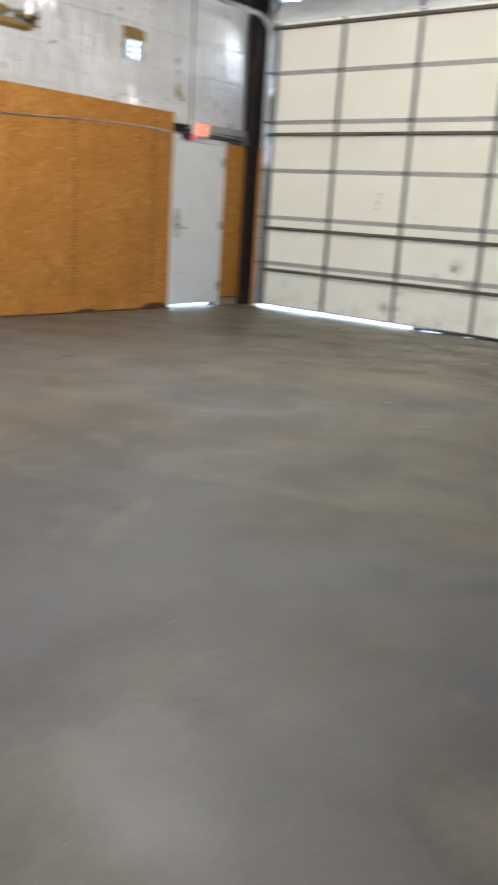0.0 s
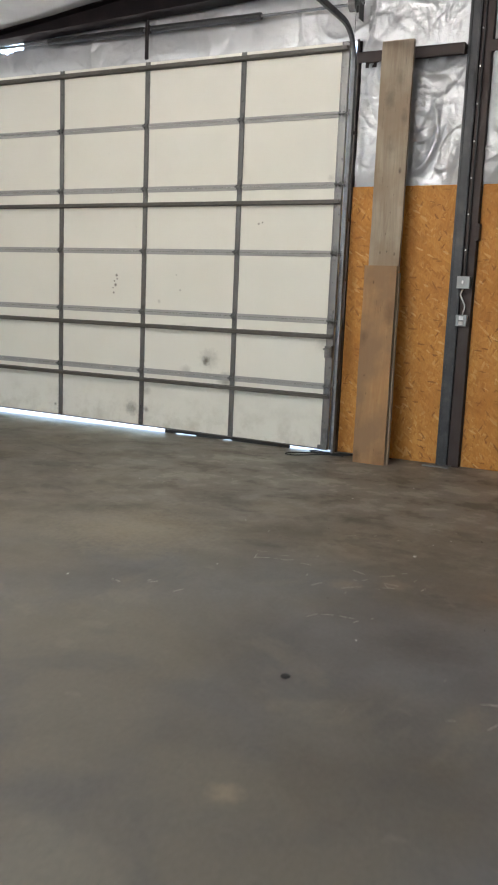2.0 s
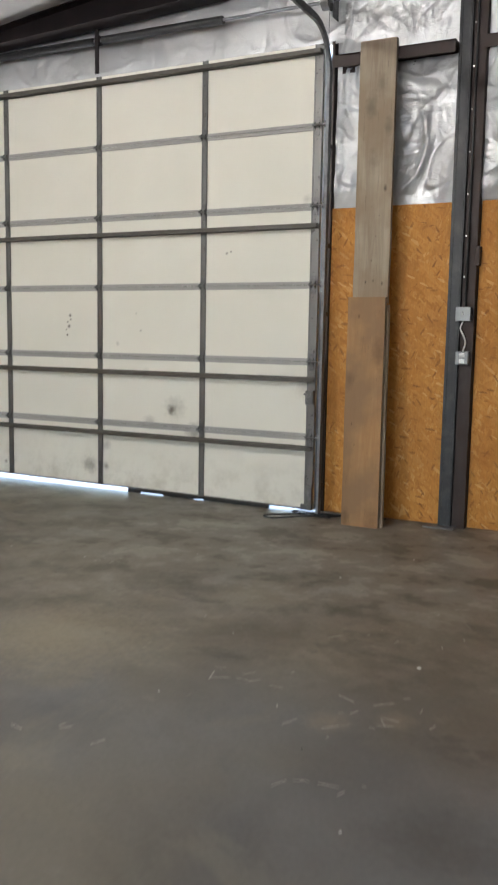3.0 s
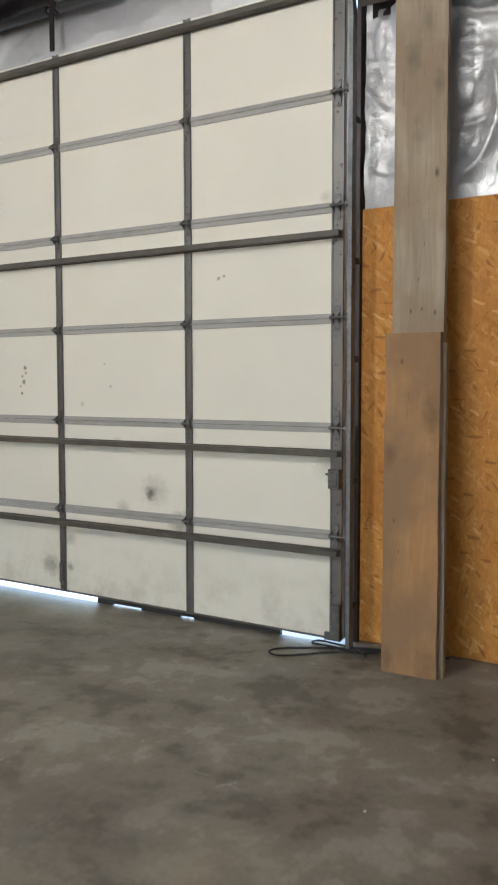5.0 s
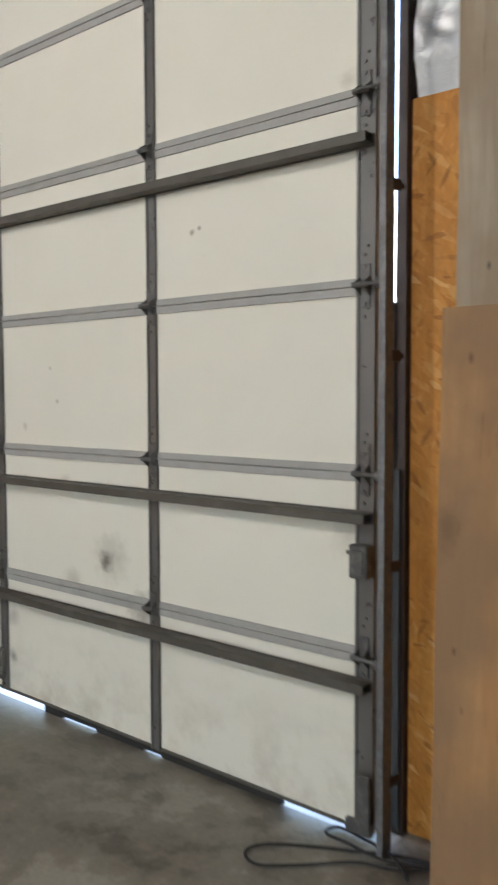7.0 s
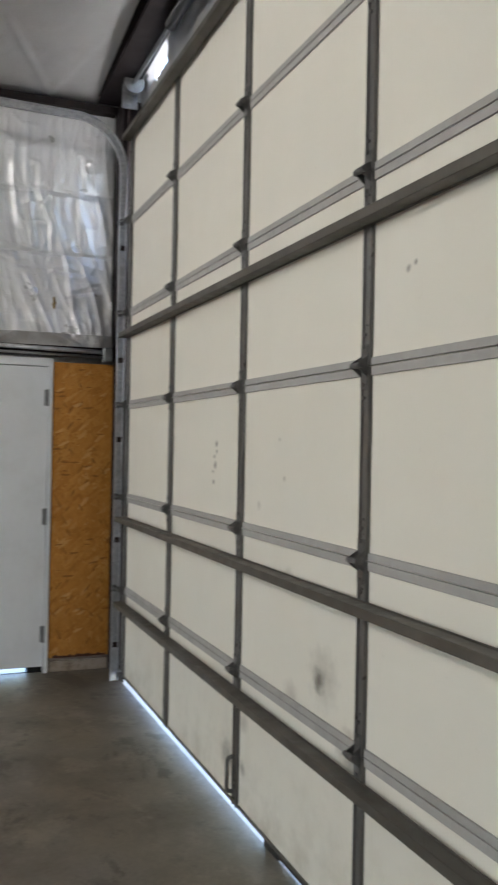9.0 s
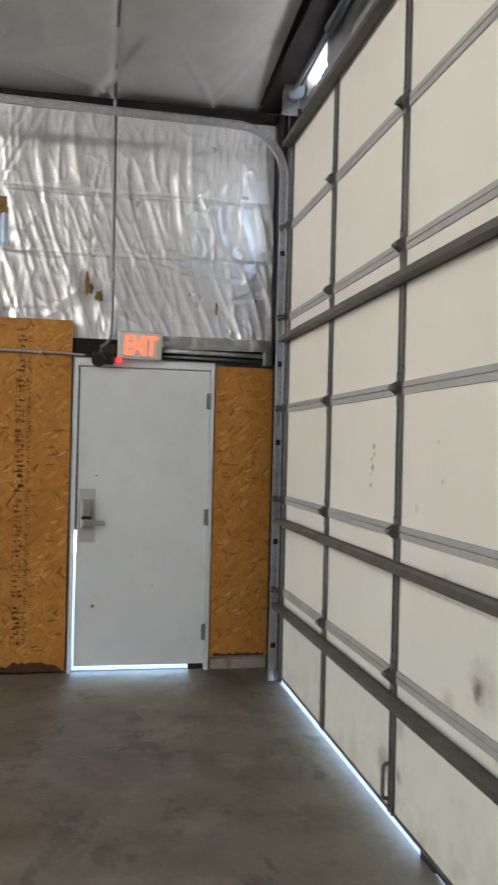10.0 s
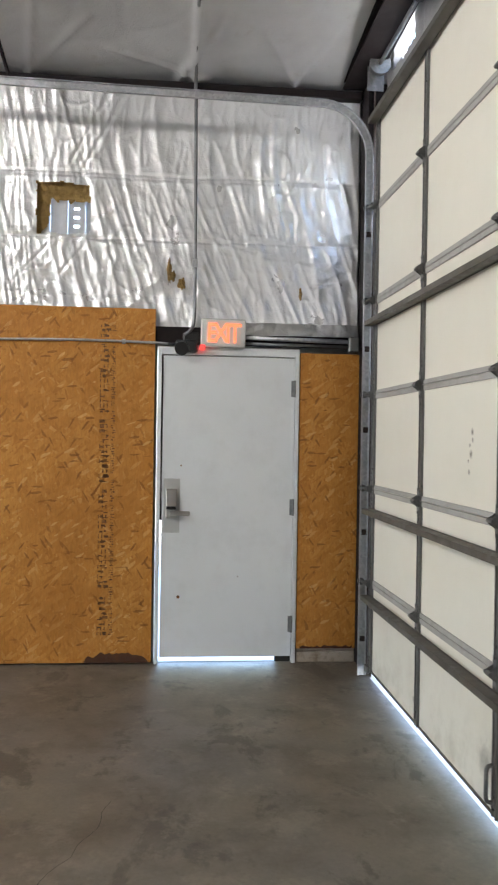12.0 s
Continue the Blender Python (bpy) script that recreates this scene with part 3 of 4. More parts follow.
part("girt", boxes((4.8, 5.72, -0.02, 0.16, 3.555, 3.565), (4.8, 5.72, -0.02, -0.012, 3.475, 3.565), (4.8, 5.72, 0.15, 0.16, 3.475, 3.565)), RED_IRON, wall_n, "dark brown steel girt")
part("girt", boxes((5.93, ROOM_X, -0.02, 0.16, 3.555, 3.565), (5.93, ROOM_X, -0.02, -0.012, 3.475, 3.565)), RED_IRON, wall_n, "dark brown steel girt")
bm = boxes((4.69, 4.742, 0.13, 0.24, 0.0, 3.72))
for v in bm.verts:
    if v.co.x < 4.7:
        v.co.x += 0.028 if v.co.z > 1 else 0.0
part("jamb", bm, RED_IRON, wall_n, "dark red steel door jamb")
# strips added at both door edges to hold back daylight in the slits
part("side_seal", boxes((4.65, 4.735, 0.112, 0.122, 0.02, 1.25), (4.65, 4.712, 0.112, 0.122, 1.25, 1.8), bevel=0.002), RUBBER, wall_n, "black rubber strip added to close the daylight slit")
part("side_seal", boxes((4.65, 4.7, 0.112, 0.122, 1.803, 3.7), bevel=0.002), GALV_DARK, wall_n, "dull galvanized strip added to narrow the daylight slit")
part("side_seal", boxes((0.378, 0.424, 0.082, 0.092, 0.06, 1.9), (0.378, 0.424, 0.082, 0.092, 2.42, 2.8)), RUBBER, wall_n, "black rubber strip added to shorten the daylight slit")
# left jamb's pale metal stands in for daylight striking it
part("jamb", boxes((0.365, 0.377, 0.06, 0.24, 0, 3.0), (0.365, 0.377, 0.06, 0.24, 3.62, 3.72)), GALV, wall_n, "steel door jamb in pale metal that imitates daylight on it")


def crumple(scale, amp, seed):
    """Pillowy foil with sharp creases between the pillows."""
    def f(a, b):
        q = Vector((a * scale + 0.25 * noise.noise((a * 2, b * 2, seed)), b * scale * 0.55 + 0.2 * noise.noise((a * 2, b * 3, seed + 4)), seed))
        d, _ = noise.voronoi(q * 2.3)
        e, _ = noise.voronoi(Vector((q.x * 6.5 + 1.5 * q.y, q.y * 4.5, seed)))
        r = amp * (0.9 - 0.9 * min(1.0, d[0] ** 1.5)) * 0.3 + amp * 0.3 * min(0.5, d[1] - d[0])
        r += amp * 0.08 * (1 - e[0])
        r += amp * 0.7 * noise.noise((a * 1.3 * scale, b * 0.7 * scale, seed + 8))
        w = 1.4 * noise.noise((a * 1.6, b * 1.3, seed + 20))
        r += amp * 0.6 * max(0.0, ridge(a * 2.0 + w, b * 0.8 + 0.6 * w, seed + 2)) ** 3
        r += amp * 0.2 * max(0.0, ridge(a * 3 + b * 3.4 + w, b * 2.5 - a * 2, seed + 6)) ** 4
        r -= amp * 0.24 * max(0.0, ridge(a * 2.6 - b * 2.6 + w, b * 2 + a * 2, seed + 9)) ** 6
        r += amp * 0.12 * max(0.0, ridge(a * 9 + 2 * w, b * 4 + w, seed + 14)) ** 6
        r += amp * 0.1 * max(0.0, ridge(a * 7 + b * 8 + w, b * 7 - a * 5, seed + 16)) ** 6
        return r + amp * 0.05 * noise.noise((a * 14, b * 10, seed))
    return f


def tucked(f):
    """Foil that lies back behind the board at its foot and bulges above it."""
    return lambda a, b: f(a, b) * min(1.0, 0.25 + b / 0.22) + 0.012 * min(1.0, b / 0.15)


def lifted_foil(a, b):
    """The foil over the door hangs loose under the rafter and lets daylight in beside the corner."""
    x, z = 0.2 + a, 3.7 + b
    return 0.42 + 0.05 * noise.noise((z * 9, 0, 5)) < x < 0.86 and z > 3.955 + 0.03 * (x - 0.4) + 0.03 * noise.noise((x * 7, 0, 3))


for (x, z), (w, h), s, amp in (((4.76, 2.43), (0.97, 1.08), 2.0, 0.055), ((4.76, 3.565), (0.97, 1.0), 5.0, 0.04), ((5.92, 2.43), (1.5, 1.08), 9.0, 0.055), ((5.92, 3.56), (1.5, 1.2), 12.0, 0.04)):
    part("insulation", sheet((x, 0.188, z), (1, 0, 0), (0, 0, 1), w, h, 0.013, tucked(crumple(1.7, amp, s))), FOIL_BRIGHT, wall_n, "crumpled shiny silver foil insulation", smooth=True)
part("insulation", sheet((7.42, 0.15, 2.4), (1, 0, 0), (0, 0, 1), ROOM_X - 7.5, 3.0, 0.1, crumple(1.0, 0.03, 2.0)), FOIL_BRIGHT, wall_n, "crumpled shiny silver foil insulation", smooth=True)
part("insulation", sheet((0.2, 0.15, 3.7), (1, 0, 0), (0, 0, 1), 4.62, 0.9, 0.016, crumple(0.7, 0.026, 21.0), lifted_foil), FOIL_BRIGHT, wall_n, "crumpled shiny silver foil over the door opening", smooth=True)
part("insulation", sheet((-0.012, -0.79, 2.262), (0, 1, 0), (0, 0, 1), 0.8, 0.085, 0.009, crumple(3.0, 0.05, 33.0)), FOIL_BRIGHT, wall_w, "crumpled shiny foil edge over the exit door", smooth=True)
# east and south walls are unseen, added to close the hall against outside light
solo("wall_east", boxes((ROOM_X, ROOM_X + 0.2, ROOM_Y, 0.2, 0, 6.0)), SIDING, "unseen plain metal wall closing the hall", "wall", "structure")
solo("wall_south", boxes((-0.16, 2.0, ROOM_Y - 0.2, ROOM_Y, 0, 6.0), (7.6, ROOM_X + 0.2, ROOM_Y - 0.2, ROOM_Y, 0, 6.0), (2.0, 7.6, ROOM_Y - 0.2, ROOM_Y, 4.1, 6.0)), SIDING, "unseen plain metal wall with an assumed open bay", "wall", "structure")


ROOF_CREASES = [(2.46, 0.05, 2.0, 0.75), (2.46, 0.05, 2.9, 0.5), (2.46, 0.05, 2.2, 1.6), (0.64, 0.1, 0.42, 0.85), (0.64, 0.1, 1.0, 0.9), (1.45, 0.08, 1.15, 0.9), (1.25, 0.1, 1.9, 0.4),
                (3.6, 0.1, 3.1, 1.2), (3.6, 0.1, 4.2, 0.9), (1.33, 0.0, 1.36, 3.0), (2.85, 0.0, 2.9, 3.2), (4.35, 0.0, 4.4, 3.0)]


def roof_folds(a, b):
    """Vinyl sagging between purlins, with creases fanning from the eave fixings; a runs south, b up the slope."""
    f = 0.03 * abs(math.sin(math.pi * (a - 1.34) / 1.5)) ** 0.6
    f += 0.02 * noise.noise((a * 1.2, b * 1.2, 4)) + 0.005 * max(0, ridge(a * 3 + b * 2.0, b * 2.2 - a, 6)) ** 4
    if b < 0.5:
        f += 0.03 * noise.noise((a * 5, b * 2, 8)) * (1 - b / 0.5)
    if a < 6 and b < 4:
        for a0, b0, a1, b1 in ROOF_CREASES:
            t = max(0.0, min(1.0, ((a - a0) * (a1 - a0) + (b - b0) * (b1 - b0)) / ((a1 - a0) ** 2 + (b1 - b0) ** 2)))
            d = math.hypot(a - a0 - t * (a1 - a0), b - b0 - t * (b1 - b0))
            f -= 0.026 * (1 - 0.6 * t) * math.exp(-(d / 0.022) ** 2)
    return f


LEAN_L = math.hypot(1, SLOPE)
bm = bmesh.new()
for a0, wide, step in ((0.0, 5.0, 0.022), (5.0, 0.19 - ROOM_Y - 5.0, 0.15)):
    extra = sheet((-0.13, 0.19 - a0, roof_z(-0.13)), (0, -1, 0), (1 / LEAN_L, 0, SLOPE / LEAN_L), wide, (ROOM_X + 0.2) * LEAN_L if a0 else 4.2, step, lambda a, b: roof_folds(a + a0, b))
    tmp = mesh_of("tmp", extra, CEILING)
    bm.from_mesh(tmp)
    if not a0:
        extra = sheet((-0.13 + 4.2 / LEAN_L, 0.19, roof_z(-0.13 + 4.2 / LEAN_L)), (0, -1, 0), (1 / LEAN_L, 0, SLOPE / LEAN_L), wide, (ROOM_X + 0.2) * LEAN_L - 4.2, 0.1, lambda a, b: roof_folds(a, b + 4.2))
        bm.from_mesh(mesh_of("tmp", extra, CEILING))
solo("ceiling", bm, CEILING, "sagging grey vinyl roof insulation", "ceiling", "structure", smooth=True)
# unseen flat slab, added to shut out the sky above the ceiling
solo("roof", boxes((-0.5, ROOM_X + 0.4, ROOM_Y - 0.4, 0.4, 6.1, 6.2)), SIDING, "unseen flat metal roof closing the hall", "roof", "structure")

# ---- steel frame ----
def i_beam(name, a, b, side, depth, width, flange, web, mat, label, lower_end=None):
    """An I-section from a to b; side: unit vector across the flanges, depth along side x axis."""
    t = thing(name, a, label, "beam", kind="structure")
    a, b, s = Vector(a), Vector(b), Vector(side)
    d = (b - a).normalized()
    u = s.cross(d).normalized()
    for nm, prof in (("flange", [(-width / 2, depth / 2 - flange), (width / 2, depth / 2 - flange), (width / 2, depth / 2), (-width / 2, depth / 2)]),
                     ("flange", [(-width / 2, -depth / 2), (width / 2, -depth / 2), (width / 2, -depth / 2 + flange), (-width / 2, -depth / 2 + flange)]),
                     ("web", [(-web / 2, -depth / 2 + flange), (web / 2, -depth / 2 + flange), (web / 2, depth / 2 - flange), (-web / 2, depth / 2 - flange)])):
        part(nm, sweep(bmesh.new(), prof, [(a, s, u), (b, s, u)]), mat, t)
    return t


# corner column beside the overhead door
i_beam("corner_column", (0.04, 0.115, 0.0), (0.04, 0.115, 4.2), (1, 0, 0), 0.16, 0.2, 0.012, 0.01, DARK_IRON, "dark steel column standing in the corner")

# endwall rafter, deepening towards the ridge
t = thing("endwall_rafter", (0.0, -0.05, 3.98), "dark primed steel rafter under the sloping ceiling", "beam", kind="structure")
RX = 12.0
for nm, y0, y1, lo0, lo1, hi0, hi1 in (("flange", -0.12, 0.08, 3.985, 3.985 + 0.041 * RX, 3.997, 3.997 + 0.041 * RX), ("web", -0.026, -0.014, 3.997, 3.997 + 0.041 * RX, 4.02, roof_z(RX)), ("flange", -0.12, 0.08, 4.02, roof_z(RX) - 0.002, 4.032, roof_z(RX) + 0.01)):
    bm = bmesh.new()
    sweep(bm, [(y0, lo0), (y1, lo0), (y1, hi0), (y0, hi0)], [(Vector((0, 0, 0)), Vector((0, 1, 0)), Vector((0, 0, 1)))] * 1 + [(Vector((RX, 0, 0)), Vector((0, 1, 0)), Vector((0, 0, 1)))])
    for v in bm.verts:
        if v.co.x > RX / 2:
            v.co.z += (lo1 - lo0) if abs(v.co.z - lo0) < 1e-6 else (hi1 - hi0)
    part(nm, bm, DARK_IRON, t)

# endwall column: a grey cee beside a red-oxide one
t = thing("steel_column", (5.82, 0.12, 0), "endwall column of grey and red-brown steel channels", "column", kind="structure")
part("grey_channel", boxes((5.718, 5.815, 0.085, 0.091, 0, 4.62), (5.718, 5.724, 0.091, 0.2, 0, 4.62), (5.809, 5.815, 0.091, 0.2, 0, 4.62), (5.724, 5.742, 0.078, 0.085, 0.0, 4.62), (5.79, 5.806, 0.08, 0.085, 0.0, 4.62), bevel=0.0015), GREY_POST, t, "blue-grey steel channel")
part("red_channel", boxes((5.818, 5.918, 0.115, 0.121, 0, 4.62), (5.818, 5.824, 0.121, 0.2, 0, 4.62), (5.912, 5.918, 0.1, 0.2, 0, 4.62), bevel=0.0015), RED_IRON, t, "red-oxide steel channel")
part("clip", boxes((5.905, 5.94, 0.09, 0.158, 1.98, 2.12), bevel=0.002), RED_IRON, t, "dark steel clip")
bm = bmesh.new()
for k in range(9):
    rod(bm, (5.828, 0.108, 1.9 + 0.3 * k), (5.828, 0.12, 1.9 + 0.3 * k), 0.007, 8)
part("screw", bm, CHROME, t, "bright screw heads down the column")
part("base_plate", boxes((5.62, 5.86, 0.0, 0.1, 0.0, 0.012), bevel=0.002), GALV_DARK, t, "thin steel base plate")

# ---- overhead door ----
SX = [0.455, 1.486, 2.562, 3.642, 4.658]
SEC, Z0 = 0.61, 0.02
t = thing("overhead_door", (2.555, 0.03, 0.0), "closed cream sectional overhead door with grey steel stiles", "garage door")
OVERHEAD = t


def hinge(parent, x, z, end):
    bm = boxes((x - 0.02, x + 0.02, 0.0, 0.0045, z - 0.072, z + 0.068), bevel=0.001)
    for dx in (-0.02, 0.016):
        a = [bm.verts.new((x + dx, p, z + q)) for p, q in ((0.0, -0.034), (-0.03, -0.011), (-0.037, 0.0), (-0.03, 0.011), (0.0, 0.03))]
        b = [bm.verts.new(v.co + Vector((0.004, 0, 0))) for v in a]
        bm.faces.new(a[::-1])
        bm.faces.new(b)
        for k in range(5):
            bm.faces.new((a[k], a[(k + 1) % 5], b[(k + 1) % 5], b[k]))
    rod(bm, (x - 0.03, -0.026, z), (x + 0.03, -0.026, z), 0.0095, 12)
    for dz in (-0.06, 0.06):
        rod(bm, (x, -0.005, z + dz), (x, 0.001, z + dz), 0.007, 8)
    if end:
        rod(bm, (x, -0.035, z), (x + end * 0.12, -0.035, z), 0.006, 8)
        rod(bm, (x + end * 0.075, -0.035, z), (x + end * 0.098, -0.035, z), 0.023, 14)
    part("hinge", bm, HINGE, parent, "dark steel hinge with a roller" if end else "dark steel hinge")


def lifted(bm):
    """The foot of the door stands a little higher towards the corner."""
    for v in bm.verts:
        if v.co.z < 0.11:
            v.co.z += 0.03 * (4.69 - v.co.x) / 4.27
    return bm


for s in range(6):
    zb, zt = (Z0 + SEC * s) if s else 0.026, Z0 + SEC * (s + 1)
    sec = part("section", lifted(boxes((0.42, 4.692, 0.02, 0.05, zb + 0.0015, zt - 0.0015), bevel=0.001)), CREAM, t, "cream painted door section with grime" if s < 3 else "")
    part("rail", boxes((0.44, 4.672, 0.012, 0.0205, zb + 0.0018, zb + 0.026), bevel=0.001) if s else lifted(boxes((0.44, 4.672, 0.012, 0.021, zb + 0.002, zb + 0.013))), RAIL if s else STRUT, sec, "pale grey rail along the joint" if s else "dark bottom rail")
    if s < 5:
        part("rail", boxes((0.44, 4.672, 0.012, 0.0205, zt - 0.03, zt - 0.0018), bevel=0.001), RAIL, sec, "pale grey rail along the joint")
    if s:
        # added behind each joint to block daylight; shows as a dark line
        part("tongue", boxes((0.425, 4.687, 0.028, 0.042, zb - 0.012, zb + 0.012)), STRUT, sec, "added joint tongue that stops daylight between two sections")
    for k, x in enumerate(SX):
        w = 0.0245 if 0 < k < 4 else 0.036
        bm = boxes((x - w, x + w, 0.009, 0.0195, zb + 0.002, zt - 0.002), bevel=0.002)
        box(bm, x - w, x - w + 0.01, 0.004, 0.01, zb + 0.002, zt - 0.002)
        box(bm, x + w - 0.01, x + w, 0.004, 0.01, zb + 0.002, zt - 0.002)
        part("stile", lifted(bm), STILE, sec)
    bm = bmesh.new()
    for x in SX:
        for dz in (0.1, 0.51):
            rod(bm, (x - 0.006, 0.003, zb + dz), (x - 0.006, 0.01, zb + dz), 0.0065, 7)
            rod(bm, (x + 0.006, 0.003, zb + dz + 0.028), (x + 0.006, 0.01, zb + dz + 0.028), 0.005, 7)
    part("bolts", bm, HINGE, sec, "dull bolt heads on the stiles")
    if s:
        for k, x in enumerate(SX):
            hinge(sec, x, zb, -1 if k == 0 else 1 if k == 4 else 0)
    zs = {0: 0.545, 1: 1.105, 3: 2.318, 5: 3.625}.get(s)
    if zs:
        d = 0.05
        part("strut", boxes((0.43, 4.69, 0.0, 0.004, zs - 0.032, zs + 0.012), (0.43, 4.69, -d, 0.001, zs + 0.003, zs + 0.006), (0.43, 4.69, -d, 0.001, zs - 0.026, zs - 0.023), (0.43, 4.69, -d - 0.003, -d, zs - 0.026, zs + 0.006), bevel=0.001), STRUT, sec, "grey-brown reinforcing strut across the section")
part("bottom_seal", boxes((2.86, 2.99, 0.024, 0.046, -0.004, 0.034), (2.99, 3.24, 0.026, 0.044, 0.011, 0.034), (3.24, 3.55, 0.024, 0.046, -0.004, 0.034), (3.55, 3.66, 0.026, 0.044, 0.009, 0.034), (3.66, 4.29, 0.024, 0.046, -0.004, 0.034)), RUBBER, t, "worn black rubber bottom seal")
part("lock_box", boxes((4.632, 4.7, -0.05, -0.006, 0.9, 1.01), (4.648, 4.69, -0.058, -0.05, 0.915, 0.995), (4.606, 4.634, -0.03, -0.018, 0.972, 0.986), bevel=0.003), HINGE, t, "dark grey slide lock")
part("bottom_bracket", boxes((4.6, 4.7, -0.02, 0.0, 0.03, 0.075), (4.645, 4.7, -0.03, -0.018, 0.04, 0.24), bevel=0.002), HINGE, t)
part("bottom_bracket", boxes((0.42, 0.5, -0.02, 0.0, 0.055, 0.1), bevel=0.002), HINGE, t)
bm = tube(bmesh.new(), smooth_line([(2.57, -0.004, 0.11), (2.575, -0.03, 0.125), (2.58, -0.034, 0.19), (2.575, -0.03, 0.25), (2.57, -0.004, 0.262)], 5), 0.009)
part("pull_handle", bm, HINGE, t, "dark bent-steel pull handle", smooth=True)


OVERHEAD.location.y += 0.015


def door_track(x, side, label):
    """Vertical rail, quarter bend and horizontal rail for the rollers; side: +1 opens towards +x of the door's edge."""
    tr = thing("door_track", (x, -0.03, 0.0), label, "door track", "tracks of the overhead door")
    prof = [(-0.003, -0.026), (0.02, -0.026), (0.02, -0.022), (0.002, -0.022), (0.002, 0.02), (0.02, 0.022), (0.02, 0.026), (-0.003, 0.026)]
    prof = [(-a * side, b) for a, b in prof]
    X = Vector((1, 0, 0))
    R, zc = 0.33, 3.41
    yc = -0.035 if side > 0 else -0.008
    fr = [(Vector((x, yc, 0.012)), X, Vector((0, 1, 0))), (Vector((x, yc, zc)), X, Vector((0, 1, 0)))]
    # left rail takes the paler steel to imitate daylight falling on it
    part("vertical_rail", sweep(bmesh.new(), prof, fr), TRACK_DIM if side > 0 else GALV, tr)
    fr = []
    for k in range(15):
        a = math.pi / 2 * k / 14
        fr.append((Vector((x, yc - R * (1 - math.cos(a)), zc + R * math.sin(a))), X, Vector((0, math.cos(a), math.sin(a)))))
    part("bend", sweep(bmesh.new(), prof, fr), TRACK_DIM if side > 0 else GALV, tr)
    fr = [(Vector((x, yc - R, zc + R)), X, Vector((0, 0, 1))), (Vector((x, -4.2, zc + R + 0.06)), X, Vector((0, 0, 1)))]
    part("horizontal_rail", sweep(bmesh.new(), prof, fr), TRACK_DIM if side > 0 else GALV, tr)
    a, b = sorted((x + side * 0.004, x + side * 0.03))
    if side < 0:
        part("wall_angle", boxes((a, b, 0.024, 0.03, 0.01, 4.05), (x + side * 0.02 - 0.003, x + side * 0.02 + 0.003, 0.03, 0.09, 0.01, 3.7), bevel=0.001), RED_IRON, tr, "dark steel angle behind the rail")
    for z in (0.25, 0.95, 1.62, 2.15, 2.9):
        part("bracket", boxes((x - 0.004, x + 0.004, -0.02, 0.03, z - 0.018, z + 0.018), (x - 0.004, x + 0.004, 0.03, 0.13 if side < 0 else 0.05, z - 0.009, z + 0.009), bevel=0.0015), RED_IRON, tr, "dark steel track bracket")
    part("top_plate", boxes((x - 0.003, x + 0.003, -0.03, 0.08, 3.84, 4.03), bevel=0.002), HINGE, tr, "bearing plate")
    if side < 0:
        part("hanger", tube(bmesh.new(), [(x - 0.01, -2.31, zc + R + 0.02), (x - 0.01, -2.4, 4.06)], 0.012, 6), DARK_IRON, tr, "dark steel hanger strap")
    part("hanger", boxes((x - 0.015, x + 0.015, -3.22, -3.19, zc + R + 0.03, 4.12)), GALV, tr)


door_track(0.362, -1, "galvanized roller track bending back under the ceiling")
door_track(4.779, 1, "galvanized roller track bending back under the ceiling")

# torsion shaft over the door
t = thing("torsion_shaft", (2.555, 0.04, 4.0), "torsion spring shaft over the overhead door", "spring shaft")
part("shaft", rod(bmesh.new(), (0.33, 0.03, 3.98), (4.8, 0.03, 3.98), 0.013, 12), GALV_DARK, t)


def coil(x0, x1, r):
    bm = rod(bmesh.new(), (x0, 0.03, 3.98), (x1, 0.03, 3.98), r, 20)
    k, n = 0, 60
    pts = []
    for i in range(n * 12 + 1):
        a = i * math.tau / 12
        pts.append((x0 + (x1 - x0) * i / (n * 12), 0.03 + r * math.cos(a), 3.98 + r * math.sin(a)))
    return tube(bm, pts, 0.006, 5)


part("spring", coil(2.6, 3.8, 0.03), BLACK, t, "black torsion spring")
part("spring", coil(2.5, 1.3, 0.03), BLACK, t, "black torsion spring")
for x in (0.43, 4.7):
    part("cable_drum", rod(rod(bmesh.new(), (x - 0.03, 0.03, 3.98), (x + 0.03, 0.03, 3.98), 0.06, 20), (x + 0.03, 0.03, 3.98), (x + 0.036, 0.03, 3.98), 0.07, 20), HINGE, t)
part("centre_bracket", boxes((2.535, 2.575, 0.0, 0.012, 3.7, 4.07), (2.53, 2.58, 0.005, 0.06, 3.95, 4.02), bevel=0.002), DARK_IRON, t, "dark centre bracket")
part("lift_cable", tube(bmesh.new(), [(4.74, 0.0, 3.98), (4.735, -0.02, 2.0), (4.73, -0.02, 0.08)], 0.0025, 6), GALV_DARK, t)

# ---- exit door ----
t = thing("door_1", (0, -0.87, 0), "closed pale grey steel exit door with daylight under it", "door", kind="structure")
FX0, FX1 = -0.13, 0.008
part("frame", boxes((FX0, FX1, DY0 + 0.002, DY0 + 0.03, 0, DZ - 0.002), (FX0, FX1, DY1 - 0.03, DY1 - 0.002, 0, DZ - 0.002), (FX0, FX1, DY0 + 0.03, DY1 - 0.03, 2.118, DZ - 0.002), bevel=0.002), DOOR_PAINT, t, "pale grey steel frame")
leaf = part("leaf", boxes((-0.044, -0.004, DY0 + 0.041, DY1 - 0.034, 0.046, 2.112), bevel=0.002), DOOR_PAINT, t)
